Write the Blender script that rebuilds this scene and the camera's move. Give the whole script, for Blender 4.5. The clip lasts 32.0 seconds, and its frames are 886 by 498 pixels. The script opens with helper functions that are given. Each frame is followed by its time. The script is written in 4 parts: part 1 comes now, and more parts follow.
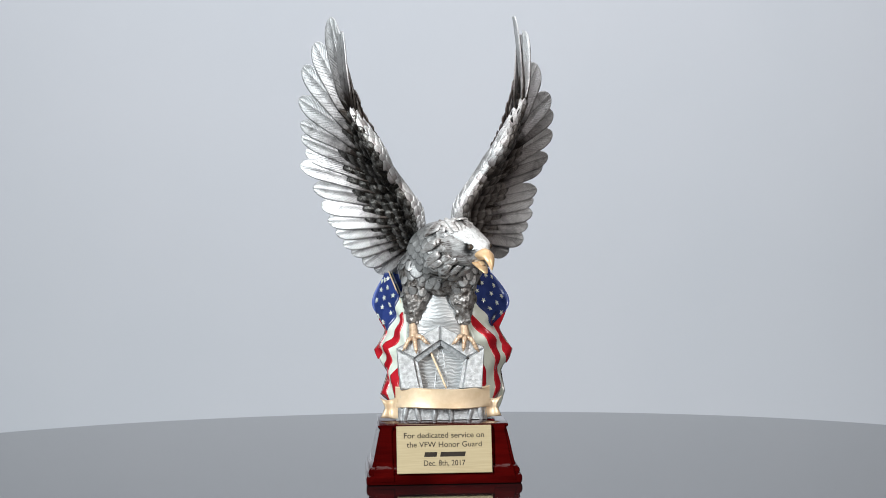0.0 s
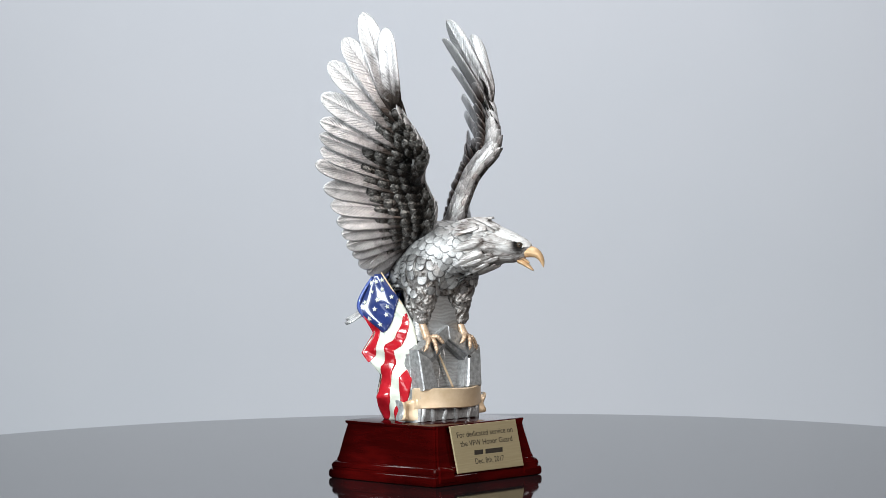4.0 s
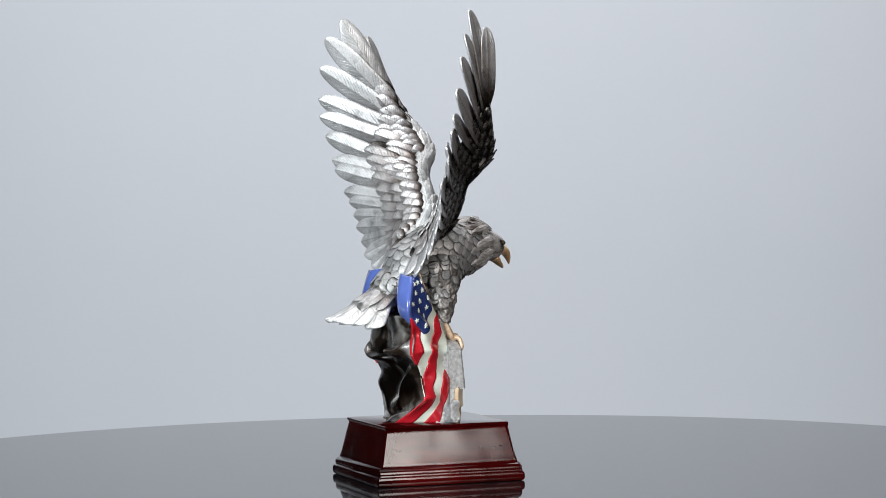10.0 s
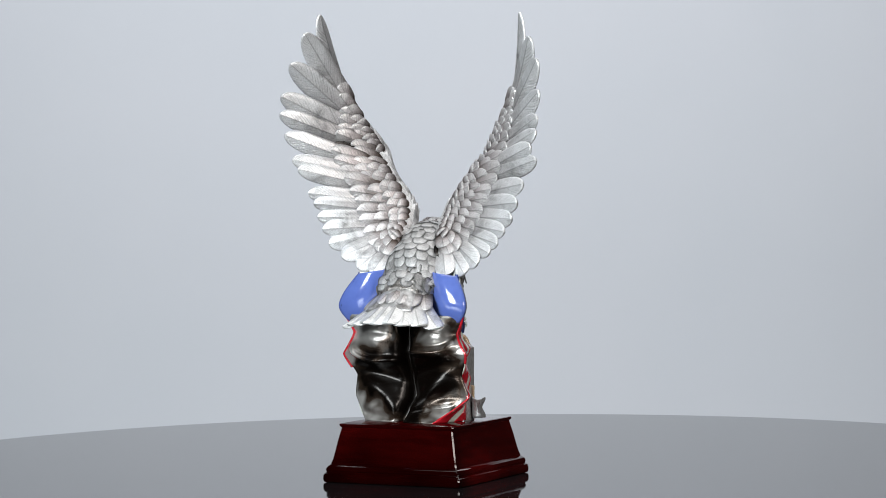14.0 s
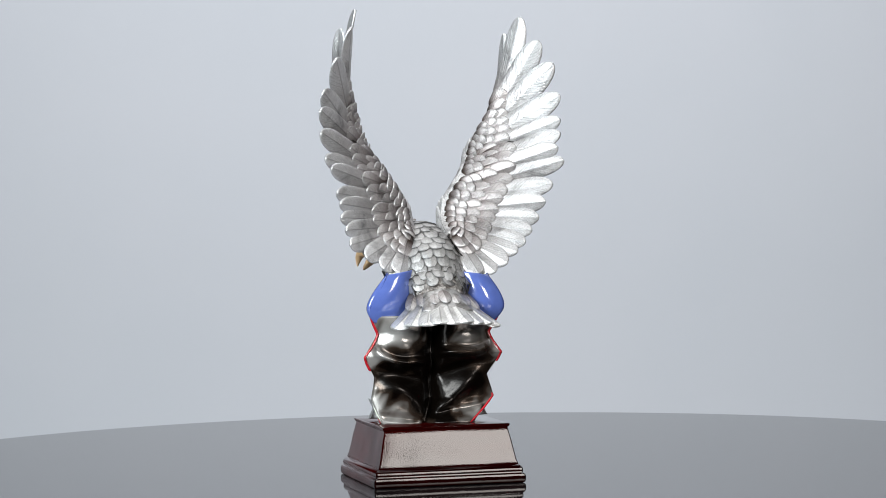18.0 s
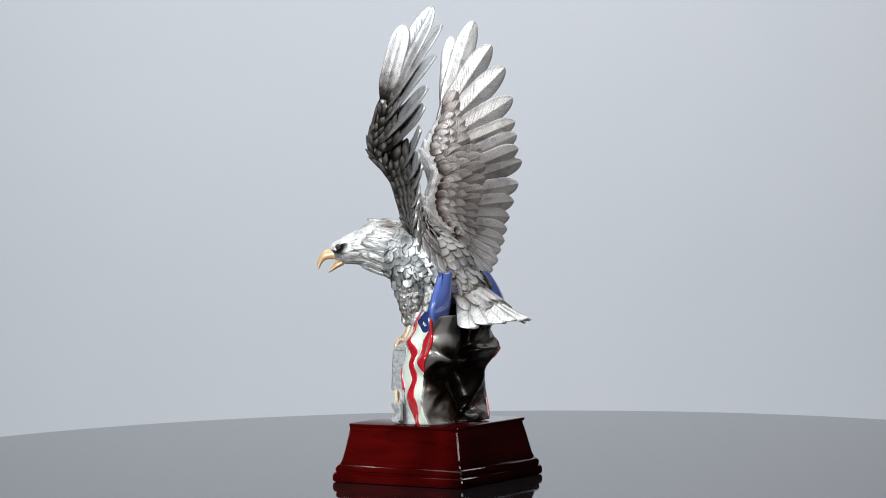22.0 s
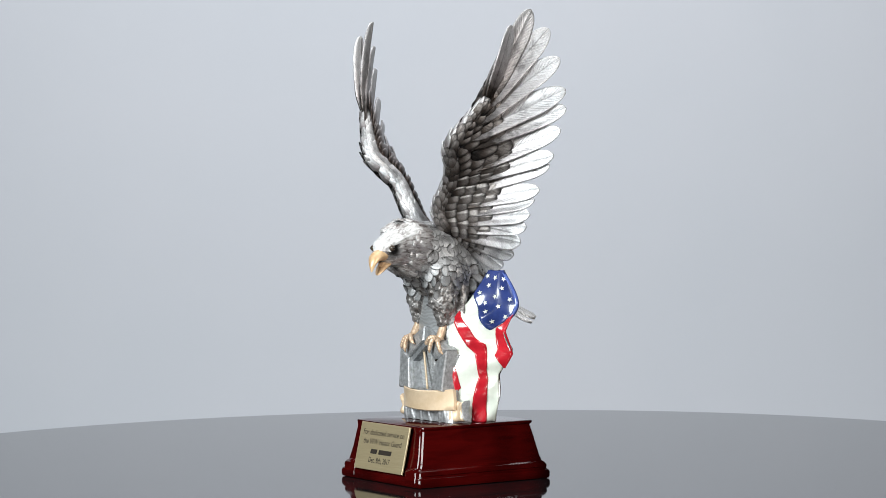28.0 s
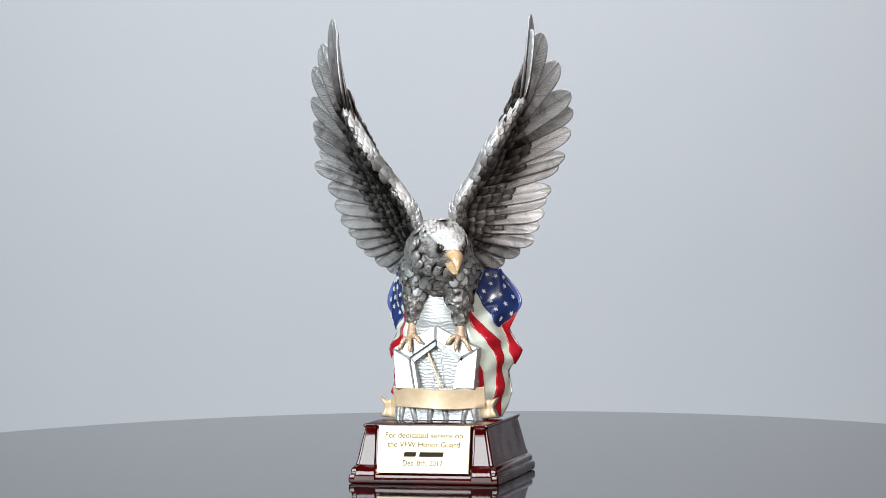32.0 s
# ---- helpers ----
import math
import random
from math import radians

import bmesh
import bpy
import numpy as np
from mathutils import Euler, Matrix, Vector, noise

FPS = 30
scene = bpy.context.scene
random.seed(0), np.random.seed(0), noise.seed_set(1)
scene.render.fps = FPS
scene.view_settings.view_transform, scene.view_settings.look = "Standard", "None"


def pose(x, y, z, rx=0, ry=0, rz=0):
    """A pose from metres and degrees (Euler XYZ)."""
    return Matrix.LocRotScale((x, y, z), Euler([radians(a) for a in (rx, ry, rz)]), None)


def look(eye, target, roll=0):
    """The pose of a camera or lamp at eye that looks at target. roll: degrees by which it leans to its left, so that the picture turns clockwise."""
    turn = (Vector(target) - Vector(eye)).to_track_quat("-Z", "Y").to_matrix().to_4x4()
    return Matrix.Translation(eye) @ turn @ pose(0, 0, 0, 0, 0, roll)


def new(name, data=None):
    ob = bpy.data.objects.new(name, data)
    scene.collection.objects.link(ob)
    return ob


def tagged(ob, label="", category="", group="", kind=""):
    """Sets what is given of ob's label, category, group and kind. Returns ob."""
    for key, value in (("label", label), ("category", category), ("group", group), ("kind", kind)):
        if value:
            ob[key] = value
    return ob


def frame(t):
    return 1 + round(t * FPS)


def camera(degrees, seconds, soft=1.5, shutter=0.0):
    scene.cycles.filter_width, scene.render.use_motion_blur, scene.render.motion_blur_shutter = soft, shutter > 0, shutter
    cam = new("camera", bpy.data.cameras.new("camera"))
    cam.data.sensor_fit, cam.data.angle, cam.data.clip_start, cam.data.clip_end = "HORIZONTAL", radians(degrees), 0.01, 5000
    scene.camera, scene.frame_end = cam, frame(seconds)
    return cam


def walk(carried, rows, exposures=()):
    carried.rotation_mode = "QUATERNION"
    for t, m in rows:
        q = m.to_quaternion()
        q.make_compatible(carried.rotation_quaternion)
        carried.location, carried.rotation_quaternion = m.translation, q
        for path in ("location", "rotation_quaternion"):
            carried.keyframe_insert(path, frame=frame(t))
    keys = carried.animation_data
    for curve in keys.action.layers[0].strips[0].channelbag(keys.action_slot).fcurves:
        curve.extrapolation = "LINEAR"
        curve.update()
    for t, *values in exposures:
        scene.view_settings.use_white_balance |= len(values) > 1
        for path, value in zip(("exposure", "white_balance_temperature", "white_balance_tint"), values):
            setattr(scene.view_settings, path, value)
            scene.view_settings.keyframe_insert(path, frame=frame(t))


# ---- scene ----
TURN_START, TURN_RATE = 1.8936, 10.697        # degrees, degrees a second
AXIS_X, AXIS_Y = 0.0048, 0.0054               # the trophy stands a little off the turntable's axis
EYE = Vector((0.0, -2.0552, 0.2298))
AIM = EYE + Vector((0.004086, 0.999666, -0.025500))

cam = camera(19.005, 32.0, soft=0.7)
walk(cam, [(0, look(EYE, AIM, -0.9002)), (32, look(EYE, AIM, -0.9002))])

# ---------------------------------------------------------------- light
scene.view_settings.exposure = 0.0
world = bpy.data.worlds.new("studio_world")
world.use_nodes = True
world.node_tree.nodes["Background"].inputs[0].default_value = (0.8, 0.85, 0.92, 1)
world.node_tree.nodes["Background"].inputs[1].default_value = 0.02
scene.world = world


def softbox(name, eye, target, sx, sy, power, colour=(1, 0.985, 0.965)):
    lamp = bpy.data.lights.new(name, "AREA")
    lamp.shape, lamp.size, lamp.size_y, lamp.energy, lamp.color = "RECTANGLE", sx, sy, power, colour
    ob = new(name, lamp)
    ob.matrix_world = look(eye, target)
    return ob


softbox("fill_softbox", (0.80, -1.30, 0.62), (0, 0, 0.16), 0.38, 0.48, 12.5, (1.0, 0.94, 0.89))
softbox("key_softbox", (-0.80, -1.30, 0.62), (0, 0, 0.16), 0.55, 0.75, 39.0, (0.92, 0.985, 1.0))
softbox("overhead_softbox", (0.0, 0.1, 1.75), (0, 0, 0), 1.3, 1.3, 13.0)
# two unseen lights added only to brighten the backdrop, most at its middle
softbox("added_backdrop_light", (-0.55, 0.7, 1.15), (-0.15, 2.0, -0.22), 0.6, 0.6, 9.6, (0.955, 0.96, 0.995))
softbox("added_backdrop_light", (0.55, 0.7, 1.15), (0.15, 2.0, -0.22), 0.6, 0.6, 9.6, (0.955, 0.96, 0.995))


# ---------------------------------------------------------------- materials
def material(name):
    m = bpy.data.materials.new(name)
    m.use_nodes = True
    t = m.node_tree
    return m, t, t.nodes["Principled BSDF"]


def node(t, kind, **sockets):
    n = t.nodes.new(kind)
    for k, v in sockets.items():
        if k in n.inputs:
            n.inputs[k].default_value = v
    return n


def link(t, a, ao, b, bi):
    t.links.new(a.outputs[ao], b.inputs[bi])


def ramp(t, stops):
    n = t.nodes.new("ShaderNodeValToRGB")
    e = n.color_ramp.elements
    while len(e) < len(stops):
        e.new(0.5)
    for el, (p, c) in zip(e, stops):
        el.position, el.color = p, (*c, 1)
    return n


def bump(t, bsdf, source, output, strength, distance):
    b = node(t, "ShaderNodeBump", Strength=strength, Distance=distance)
    link(t, source, output, b, "Height")
    link(t, b, "Normal", bsdf, "Normal")
    return b


def noisy(name, a, b, scale, metal=0.0, rough=(0.4, 0.6), bump_scale=0, bump_strength=0.2, bump_distance=0.0005, coat=0.0, detail=4):
    """Two colours mixed by noise at two scales, with uneven gloss and fine relief."""
    m, t, p = material(name)
    tc = node(t, "ShaderNodeTexCoord")
    n1 = node(t, "ShaderNodeTexNoise", Scale=scale, Detail=detail, Roughness=0.6)
    link(t, tc, "Object", n1, "Vector")
    r = ramp(t, [(0.35, a), (0.68, b)])
    link(t, n1, "Fac", r, "Fac")
    link(t, r, "Color", p, "Base Color")
    n2 = node(t, "ShaderNodeTexNoise", Scale=scale * 3.7, Detail=3)
    link(t, tc, "Object", n2, "Vector")
    mr = node(t, "ShaderNodeMapRange")
    mr.inputs["To Min"].default_value, mr.inputs["To Max"].default_value = rough
    link(t, n2, "Fac", mr, "Value")
    link(t, mr, "Result", p, "Roughness")
    p.inputs["Metallic"].default_value = metal
    p.inputs["Coat Weight"].default_value = coat
    p.inputs["Coat Roughness"].default_value = 0.06
    if bump_scale:
        n3 = node(t, "ShaderNodeTexNoise", Scale=bump_scale, Detail=3)
        link(t, tc, "Object", n3, "Vector")
        bump(t, p, n3, "Fac", bump_strength, bump_distance)
    return m


def plumage(name, root, mid, tip, metal=0.75, rough=0.43, barbs=16.0, depth=0.5, reach=0.25, slant=0.16, fade=0.24, cut=0.25, edge=1.1, quill=0.66):
    """Antiqued metal paint on a feather: patina from quill to tip, slanting incised barbs, a quill line, worn or
    darkened edges.
    """
    m, t, p = material(name)

    def calc(kind, a, b=None, c=None):
        n = t.nodes.new("ShaderNodeMath")
        n.operation = kind
        for i, x in enumerate((a, b, c)):
            if x is None:
                continue
            if isinstance(x, (int, float)):
                n.inputs[i].default_value = x
            else:
                t.links.new(x, n.inputs[i])
        return n.outputs[0]

    def span(x, a, b, lo, hi):
        n = node(t, "ShaderNodeMapRange")
        n.interpolation_type = "SMOOTHSTEP"
        for k, v in (("From Min", a), ("From Max", b), ("To Min", lo), ("To Max", hi)):
            n.inputs[k].default_value = v
        t.links.new(x, n.inputs["Value"])
        return n.outputs["Result"]

    def cloud(scale, detail, roughness=0.6, distortion=0.0, vector=None):
        n = node(t, "ShaderNodeTexNoise", Scale=scale, Detail=detail, Roughness=roughness, Distortion=distortion)
        t.links.new(vector or tc.outputs["Object"], n.inputs["Vector"])
        return n.outputs["Fac"]

    uv = node(t, "ShaderNodeUVMap")
    sep = node(t, "ShaderNodeSeparateXYZ")
    link(t, uv, "UV", sep, "Vector")
    tc = node(t, "ShaderNodeTexCoord")
    own = node(t, "ShaderNodeObjectInfo").outputs["Random"]
    across, down = calc("ABSOLUTE", sep.outputs["X"]), sep.outputs["Y"]
    grain, fine = cloud(230.0, 4, 0.65), cloud(900.0, 4, 0.7)
    lean = calc("MULTIPLY_ADD", across, -slant, down)
    # incised barbs: uneven V grooves that run out from the quill
    spread = node(t, "ShaderNodeCombineXYZ")
    t.links.new(calc("MULTIPLY", lean, barbs * 0.5), spread.inputs["X"])
    t.links.new(calc("MULTIPLY", sep.outputs["X"], 0.9), spread.inputs["Y"])
    t.links.new(calc("MULTIPLY", own, 60.0), spread.inputs["Z"])
    wander = cloud(1.0, 2.0, 0.5, 0.2, spread.outputs["Vector"])
    phase = calc("MULTIPLY_ADD", wander, 7.0, calc("MULTIPLY", lean, barbs * 2 * math.pi))
    wave = calc("SINE", phase)
    groove = calc("MULTIPLY", span(wave, 0.45, 1.0, 0.0, 1.0), span(wander, 0.36, 0.62, 0.05, 1.0))
    # patina from quill to tip, with the shade under overlapping feathers in the roots
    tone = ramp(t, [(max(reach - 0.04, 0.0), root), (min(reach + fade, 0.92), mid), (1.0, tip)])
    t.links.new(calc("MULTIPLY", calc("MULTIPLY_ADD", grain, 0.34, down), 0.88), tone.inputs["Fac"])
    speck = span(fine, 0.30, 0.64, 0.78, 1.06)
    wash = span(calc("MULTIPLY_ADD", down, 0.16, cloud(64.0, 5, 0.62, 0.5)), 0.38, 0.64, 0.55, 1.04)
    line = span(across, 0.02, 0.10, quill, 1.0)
    # rims with edge below 1 carry the shaded gaps between feathers as colour
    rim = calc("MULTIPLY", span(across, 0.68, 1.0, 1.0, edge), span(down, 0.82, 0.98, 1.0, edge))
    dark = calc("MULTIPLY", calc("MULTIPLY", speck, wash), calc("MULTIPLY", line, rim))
    # groove shade goes into the colour too, not only into the bump
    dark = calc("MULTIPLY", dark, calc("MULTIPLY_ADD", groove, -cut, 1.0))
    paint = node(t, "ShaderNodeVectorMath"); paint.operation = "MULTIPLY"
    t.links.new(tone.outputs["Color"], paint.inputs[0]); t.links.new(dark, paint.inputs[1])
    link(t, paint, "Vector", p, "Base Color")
    p.inputs["Metallic"].default_value = metal
    t.links.new(span(grain, 0.25, 0.75, rough - 0.10, rough + 0.14), p.inputs["Roughness"])
    height = calc("MULTIPLY_ADD", groove, -1.0, calc("MULTIPLY", fine, 0.35))
    b = node(t, "ShaderNodeBump", Strength=depth, Distance=0.0006)
    t.links.new(height, b.inputs["Height"])
    link(t, b, "Normal", p, "Normal")
    return m


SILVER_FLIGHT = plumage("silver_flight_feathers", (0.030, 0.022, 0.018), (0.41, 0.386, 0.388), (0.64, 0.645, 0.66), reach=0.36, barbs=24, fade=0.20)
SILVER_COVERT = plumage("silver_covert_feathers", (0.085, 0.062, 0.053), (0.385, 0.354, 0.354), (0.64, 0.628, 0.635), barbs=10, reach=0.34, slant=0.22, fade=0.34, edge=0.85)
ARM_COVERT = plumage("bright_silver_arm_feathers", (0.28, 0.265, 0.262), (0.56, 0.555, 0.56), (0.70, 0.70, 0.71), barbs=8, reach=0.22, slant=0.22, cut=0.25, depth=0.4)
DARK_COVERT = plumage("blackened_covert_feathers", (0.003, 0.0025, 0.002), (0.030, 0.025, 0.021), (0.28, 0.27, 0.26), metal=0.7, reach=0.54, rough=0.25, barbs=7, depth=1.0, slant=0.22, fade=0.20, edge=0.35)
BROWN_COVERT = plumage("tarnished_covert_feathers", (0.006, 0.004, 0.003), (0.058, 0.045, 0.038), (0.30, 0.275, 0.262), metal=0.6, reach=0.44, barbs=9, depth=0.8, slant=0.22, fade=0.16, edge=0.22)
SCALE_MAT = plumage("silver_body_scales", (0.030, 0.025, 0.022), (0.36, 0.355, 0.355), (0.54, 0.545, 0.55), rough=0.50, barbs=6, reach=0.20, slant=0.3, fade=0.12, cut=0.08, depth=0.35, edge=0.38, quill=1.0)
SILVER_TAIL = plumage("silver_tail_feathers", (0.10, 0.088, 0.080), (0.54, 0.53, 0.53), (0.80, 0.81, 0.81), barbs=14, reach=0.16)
SILVER = noisy("antiqued_silver_paint", (0.16, 0.155, 0.15), (0.60, 0.60, 0.61), 120, 0.75, (0.3, 0.5), 900, 0.5, 0.0006)
# dark filler colour, so that gaps between feathers look shaded
WING_CORE = noisy("brown_gap_shade_core", (0.030, 0.025, 0.022), (0.11, 0.10, 0.094), 160, 0.6, (0.3, 0.5), 900, 0.5, 0.0006)
SILVER_PEDESTAL = noisy("pewter_pedestal_paint", (0.34, 0.345, 0.35), (0.60, 0.61, 0.625), 330, 0.60, (0.34, 0.52), 640, 0.45, 0.0008)
# darker copy of the pewter that paints the shade under the gable
PEDESTAL_SHADE = noisy("shaded_pewter_bevel", (0.16, 0.17, 0.18), (0.34, 0.35, 0.36), 400, 0.45, (0.32, 0.5), 1300, 0.4, 0.0004)


def combed(name, low, mid, high, metal=0.45, sprays=()):
    """Silver paint over fine strands combed back along the head, with brown wash in the grooves."""
    m, t, p = material(name)
    tc = node(t, "ShaderNodeTexCoord")
    mp = node(t, "ShaderNodeMapping")
    mp.inputs["Rotation"].default_value = (0, 0, radians(62))
    sq = node(t, "ShaderNodeMapping")
    sq.inputs["Scale"].default_value = (0.13, 1.0, 1.0)
    link(t, tc, "Object", mp, "Vector"); link(t, mp, "Vector", sq, "Vector")
    n1 = node(t, "ShaderNodeTexNoise", Scale=520.0, Detail=4, Roughness=0.6, Distortion=0.9)
    link(t, sq, "Vector", n1, "Vector")
    n2 = node(t, "ShaderNodeTexNoise", Scale=70.0, Detail=3, Roughness=0.55, Distortion=0.6)
    link(t, tc, "Object", n2, "Vector")
    ad = node(t, "ShaderNodeMath"); ad.operation = "MULTIPLY_ADD"
    ad.inputs[1].default_value = 0.6
    link(t, n2, "Fac", ad, 0); link(t, n1, "Fac", ad, 2)
    r = ramp(t, [(0.58, low), (0.76, mid), (1.0, high)])
    link(t, ad, "Value", r, "Fac")
    colour = r.outputs["Color"]
    # sprayed dark patches round both eyes
    for spot in sprays:
        gap = node(t, "ShaderNodeVectorMath"); gap.operation = "DISTANCE"
        gap.inputs[1].default_value = spot
        link(t, tc, "Object", gap, 0)
        ring = node(t, "ShaderNodeMapRange"); ring.interpolation_type = "SMOOTHSTEP"
        for k, v in (("From Min", 0.0034), ("From Max", 0.0108), ("To Min", 0.02), ("To Max", 1.0)):
            ring.inputs[k].default_value = v
        link(t, gap, "Value", ring, "Value")
        mul = node(t, "ShaderNodeVectorMath"); mul.operation = "MULTIPLY"
        t.links.new(colour, mul.inputs[0]); link(t, ring, "Result", mul, 1)
        colour = mul.outputs["Vector"]
    t.links.new(colour, p.inputs["Base Color"])
    p.inputs["Metallic"].default_value = metal
    p.inputs["Roughness"].default_value = 0.42
    p.inputs["Specular IOR Level"].default_value = 0.12
    bump(t, p, n1, "Fac", 0.45, 0.0006)
    return m


THIGH_SKIN = noisy("rough_silver_thigh_relief", (0.066, 0.053, 0.046), (0.44, 0.425, 0.415), 240, 0.5, (0.3, 0.46), 420, 0.9, 0.0012, 0.0, 6)
HEAD_MAT = combed("combed_silver_head", (0.10, 0.080, 0.072), (0.40, 0.38, 0.375), (0.70, 0.70, 0.70), 0.45, ((0.0208, -0.0738, 0.1804), (0.0370, -0.0652, 0.1804)))
CROWN_MAT = combed("pale_silver_crown", (0.30, 0.285, 0.28), (0.62, 0.62, 0.62), (0.82, 0.83, 0.83), 0.2)
BEAK_GOLD = noisy("painted_gold_beak", (0.60, 0.37, 0.19), (0.78, 0.57, 0.35), 140, 0.25, (0.25, 0.4), 900, 0.15, 0.0002)
FOOT_GOLD = noisy("gold_foot_paint", (0.46, 0.31, 0.20), (0.76, 0.57, 0.41), 300, 0.35, (0.28, 0.45), 1400, 0.5, 0.0003)
BANNER_GOLD = noisy("gold_banner_paint", (0.64, 0.48, 0.31), (0.76, 0.60, 0.43), 90, 0.25, (0.34, 0.46), 700, 0.2, 0.0003)
FLAG_WHITE = noisy("flag_white_enamel", (0.60, 0.645, 0.565), (0.72, 0.755, 0.68), 90, 0.0, (0.15, 0.3), 260, 0.12, 0.0004, 0.5)
FLAG_RED = noisy("flag_red_enamel", (0.36, 0.008, 0.016), (0.52, 0.018, 0.03), 90, 0.0, (0.14, 0.28), 260, 0.15, 0.0004, 0.6)
FLAG_BLUE = noisy("flag_blue_enamel", (0.016, 0.03, 0.12), (0.03, 0.05, 0.19), 90, 0.0, (0.15, 0.3), 260, 0.12, 0.0004, 0.5)
BACK_BLUE = noisy("flag_back_blue_enamel", (0.075, 0.115, 0.36), (0.095, 0.145, 0.43), 60, 0.0, (0.1, 0.2), 160, 0.1, 0.0004, 0.6)
IRIS_BROWN = noisy("brown_eye_enamel", (0.035, 0.025, 0.018), (0.10, 0.075, 0.055), 500, 0.0, (0.1, 0.2))
EYE_BLACK = noisy("black_eye_enamel", (0.006, 0.005, 0.004), (0.02, 0.017, 0.014), 300, 0.0, (0.12, 0.25))
INK = noisy("engraved_dark_letters", (0.012, 0.008, 0.005), (0.022, 0.014, 0.008), 400, 0.0, (0.85, 0.95))


def rippled_rock():
    m, t, p = material("rippled_pewter_rock")
    tc = node(t, "ShaderNodeTexCoord")
    wv = node(t, "ShaderNodeTexWave", Scale=120.0, Distortion=9.0, Detail=6)
    wv.bands_direction = "Z"
    link(t, tc, "Object", wv, "Vector")
    r = ramp(t, [(0.1, (0.36, 0.365, 0.37)), (0.9, (0.44, 0.45, 0.46))])
    link(t, wv, "Fac", r, "Fac"); link(t, r, "Color", p, "Base Color")
    p.inputs["Metallic"].default_value, p.inputs["Roughness"].default_value = 0.4, 0.42
    bump(t, p, wv, "Fac", 0.30, 0.0006)
    return m


ROCK_MAT = rippled_rock()


def rosewood():
    m, t, p = material("red_lacquered_rosewood")
    tc = node(t, "ShaderNodeTexCoord")
    mp = node(t, "ShaderNodeMapping")
    mp.inputs["Scale"].default_value = (1.0, 1.0, 7.0)
    link(t, tc, "Object", mp, "Vector")
    n1 = node(t, "ShaderNodeTexNoise", Scale=26.0, Detail=6, Roughness=0.6, Distortion=0.6)
    link(t, mp, "Vector", n1, "Vector")
    r = ramp(t, [(0.30, (0.030, 0.0009, 0.0010)), (0.72, (0.062, 0.0019, 0.0017))])
    link(t, n1, "Fac", r, "Fac")
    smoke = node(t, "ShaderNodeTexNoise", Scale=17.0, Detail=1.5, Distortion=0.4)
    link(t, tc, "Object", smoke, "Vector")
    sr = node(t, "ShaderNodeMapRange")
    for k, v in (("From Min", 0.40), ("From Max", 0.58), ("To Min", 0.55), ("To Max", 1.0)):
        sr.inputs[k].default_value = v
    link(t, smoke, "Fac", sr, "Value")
    # rear face: dark stain, deepened in the colour for the weak light it gets
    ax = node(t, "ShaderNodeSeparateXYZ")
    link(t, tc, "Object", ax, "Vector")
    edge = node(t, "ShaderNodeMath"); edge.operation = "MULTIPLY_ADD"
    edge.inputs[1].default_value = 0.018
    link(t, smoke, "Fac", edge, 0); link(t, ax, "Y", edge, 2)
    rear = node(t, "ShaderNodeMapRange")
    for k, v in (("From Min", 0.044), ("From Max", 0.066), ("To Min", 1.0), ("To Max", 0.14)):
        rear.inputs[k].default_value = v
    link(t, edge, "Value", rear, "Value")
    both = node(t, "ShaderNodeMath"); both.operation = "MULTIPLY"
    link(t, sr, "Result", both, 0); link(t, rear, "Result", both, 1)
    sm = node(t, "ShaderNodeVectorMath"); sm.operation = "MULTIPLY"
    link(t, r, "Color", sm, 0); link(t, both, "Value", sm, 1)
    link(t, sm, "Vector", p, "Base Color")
    p.inputs["Roughness"].default_value = 0.45
    p.inputs["Specular IOR Level"].default_value = 0.0
    p.inputs["Coat Weight"].default_value = 1.0
    p.inputs["Coat Roughness"].default_value = 0.03
    p.inputs["Coat IOR"].default_value = 1.33
    n2 = node(t, "ShaderNodeTexNoise", Scale=950.0, Detail=2, Roughness=0.5)
    link(t, tc, "Object", n2, "Vector")
    b = bump(t, p, n2, "Fac", 0.13, 0.0004)
    sway = node(t, "ShaderNodeTexNoise", Scale=24.0, Detail=1)
    link(t, tc, "Object", sway, "Vector")
    b2 = node(t, "ShaderNodeBump", Strength=0.35, Distance=0.0024)
    link(t, sway, "Fac", b2, "Height"); link(t, b2, "Normal", b, "Normal")
    link(t, b, "Normal", p, "Coat Normal")
    return m


def brass_plate():
    m, t, p = material("brushed_brass_plate")
    tc = node(t, "ShaderNodeTexCoord")
    mp = node(t, "ShaderNodeMapping")
    mp.inputs["Scale"].default_value = (30.0, 900.0, 900.0)
    link(t, tc, "Object", mp, "Vector")
    n1 = node(t, "ShaderNodeTexNoise", Scale=2.0, Detail=3)
    link(t, mp, "Vector", n1, "Vector")
    r = ramp(t, [(0.3, (0.36, 0.295, 0.175)), (0.7, (0.42, 0.345, 0.215))])
    link(t, n1, "Fac", r, "Fac"); link(t, r, "Color", p, "Base Color")
    p.inputs["Metallic"].default_value = 0.40
    p.inputs["Roughness"].default_value = 0.42
    bump(t, p, n1, "Fac", 0.05, 0.0002)
    return m


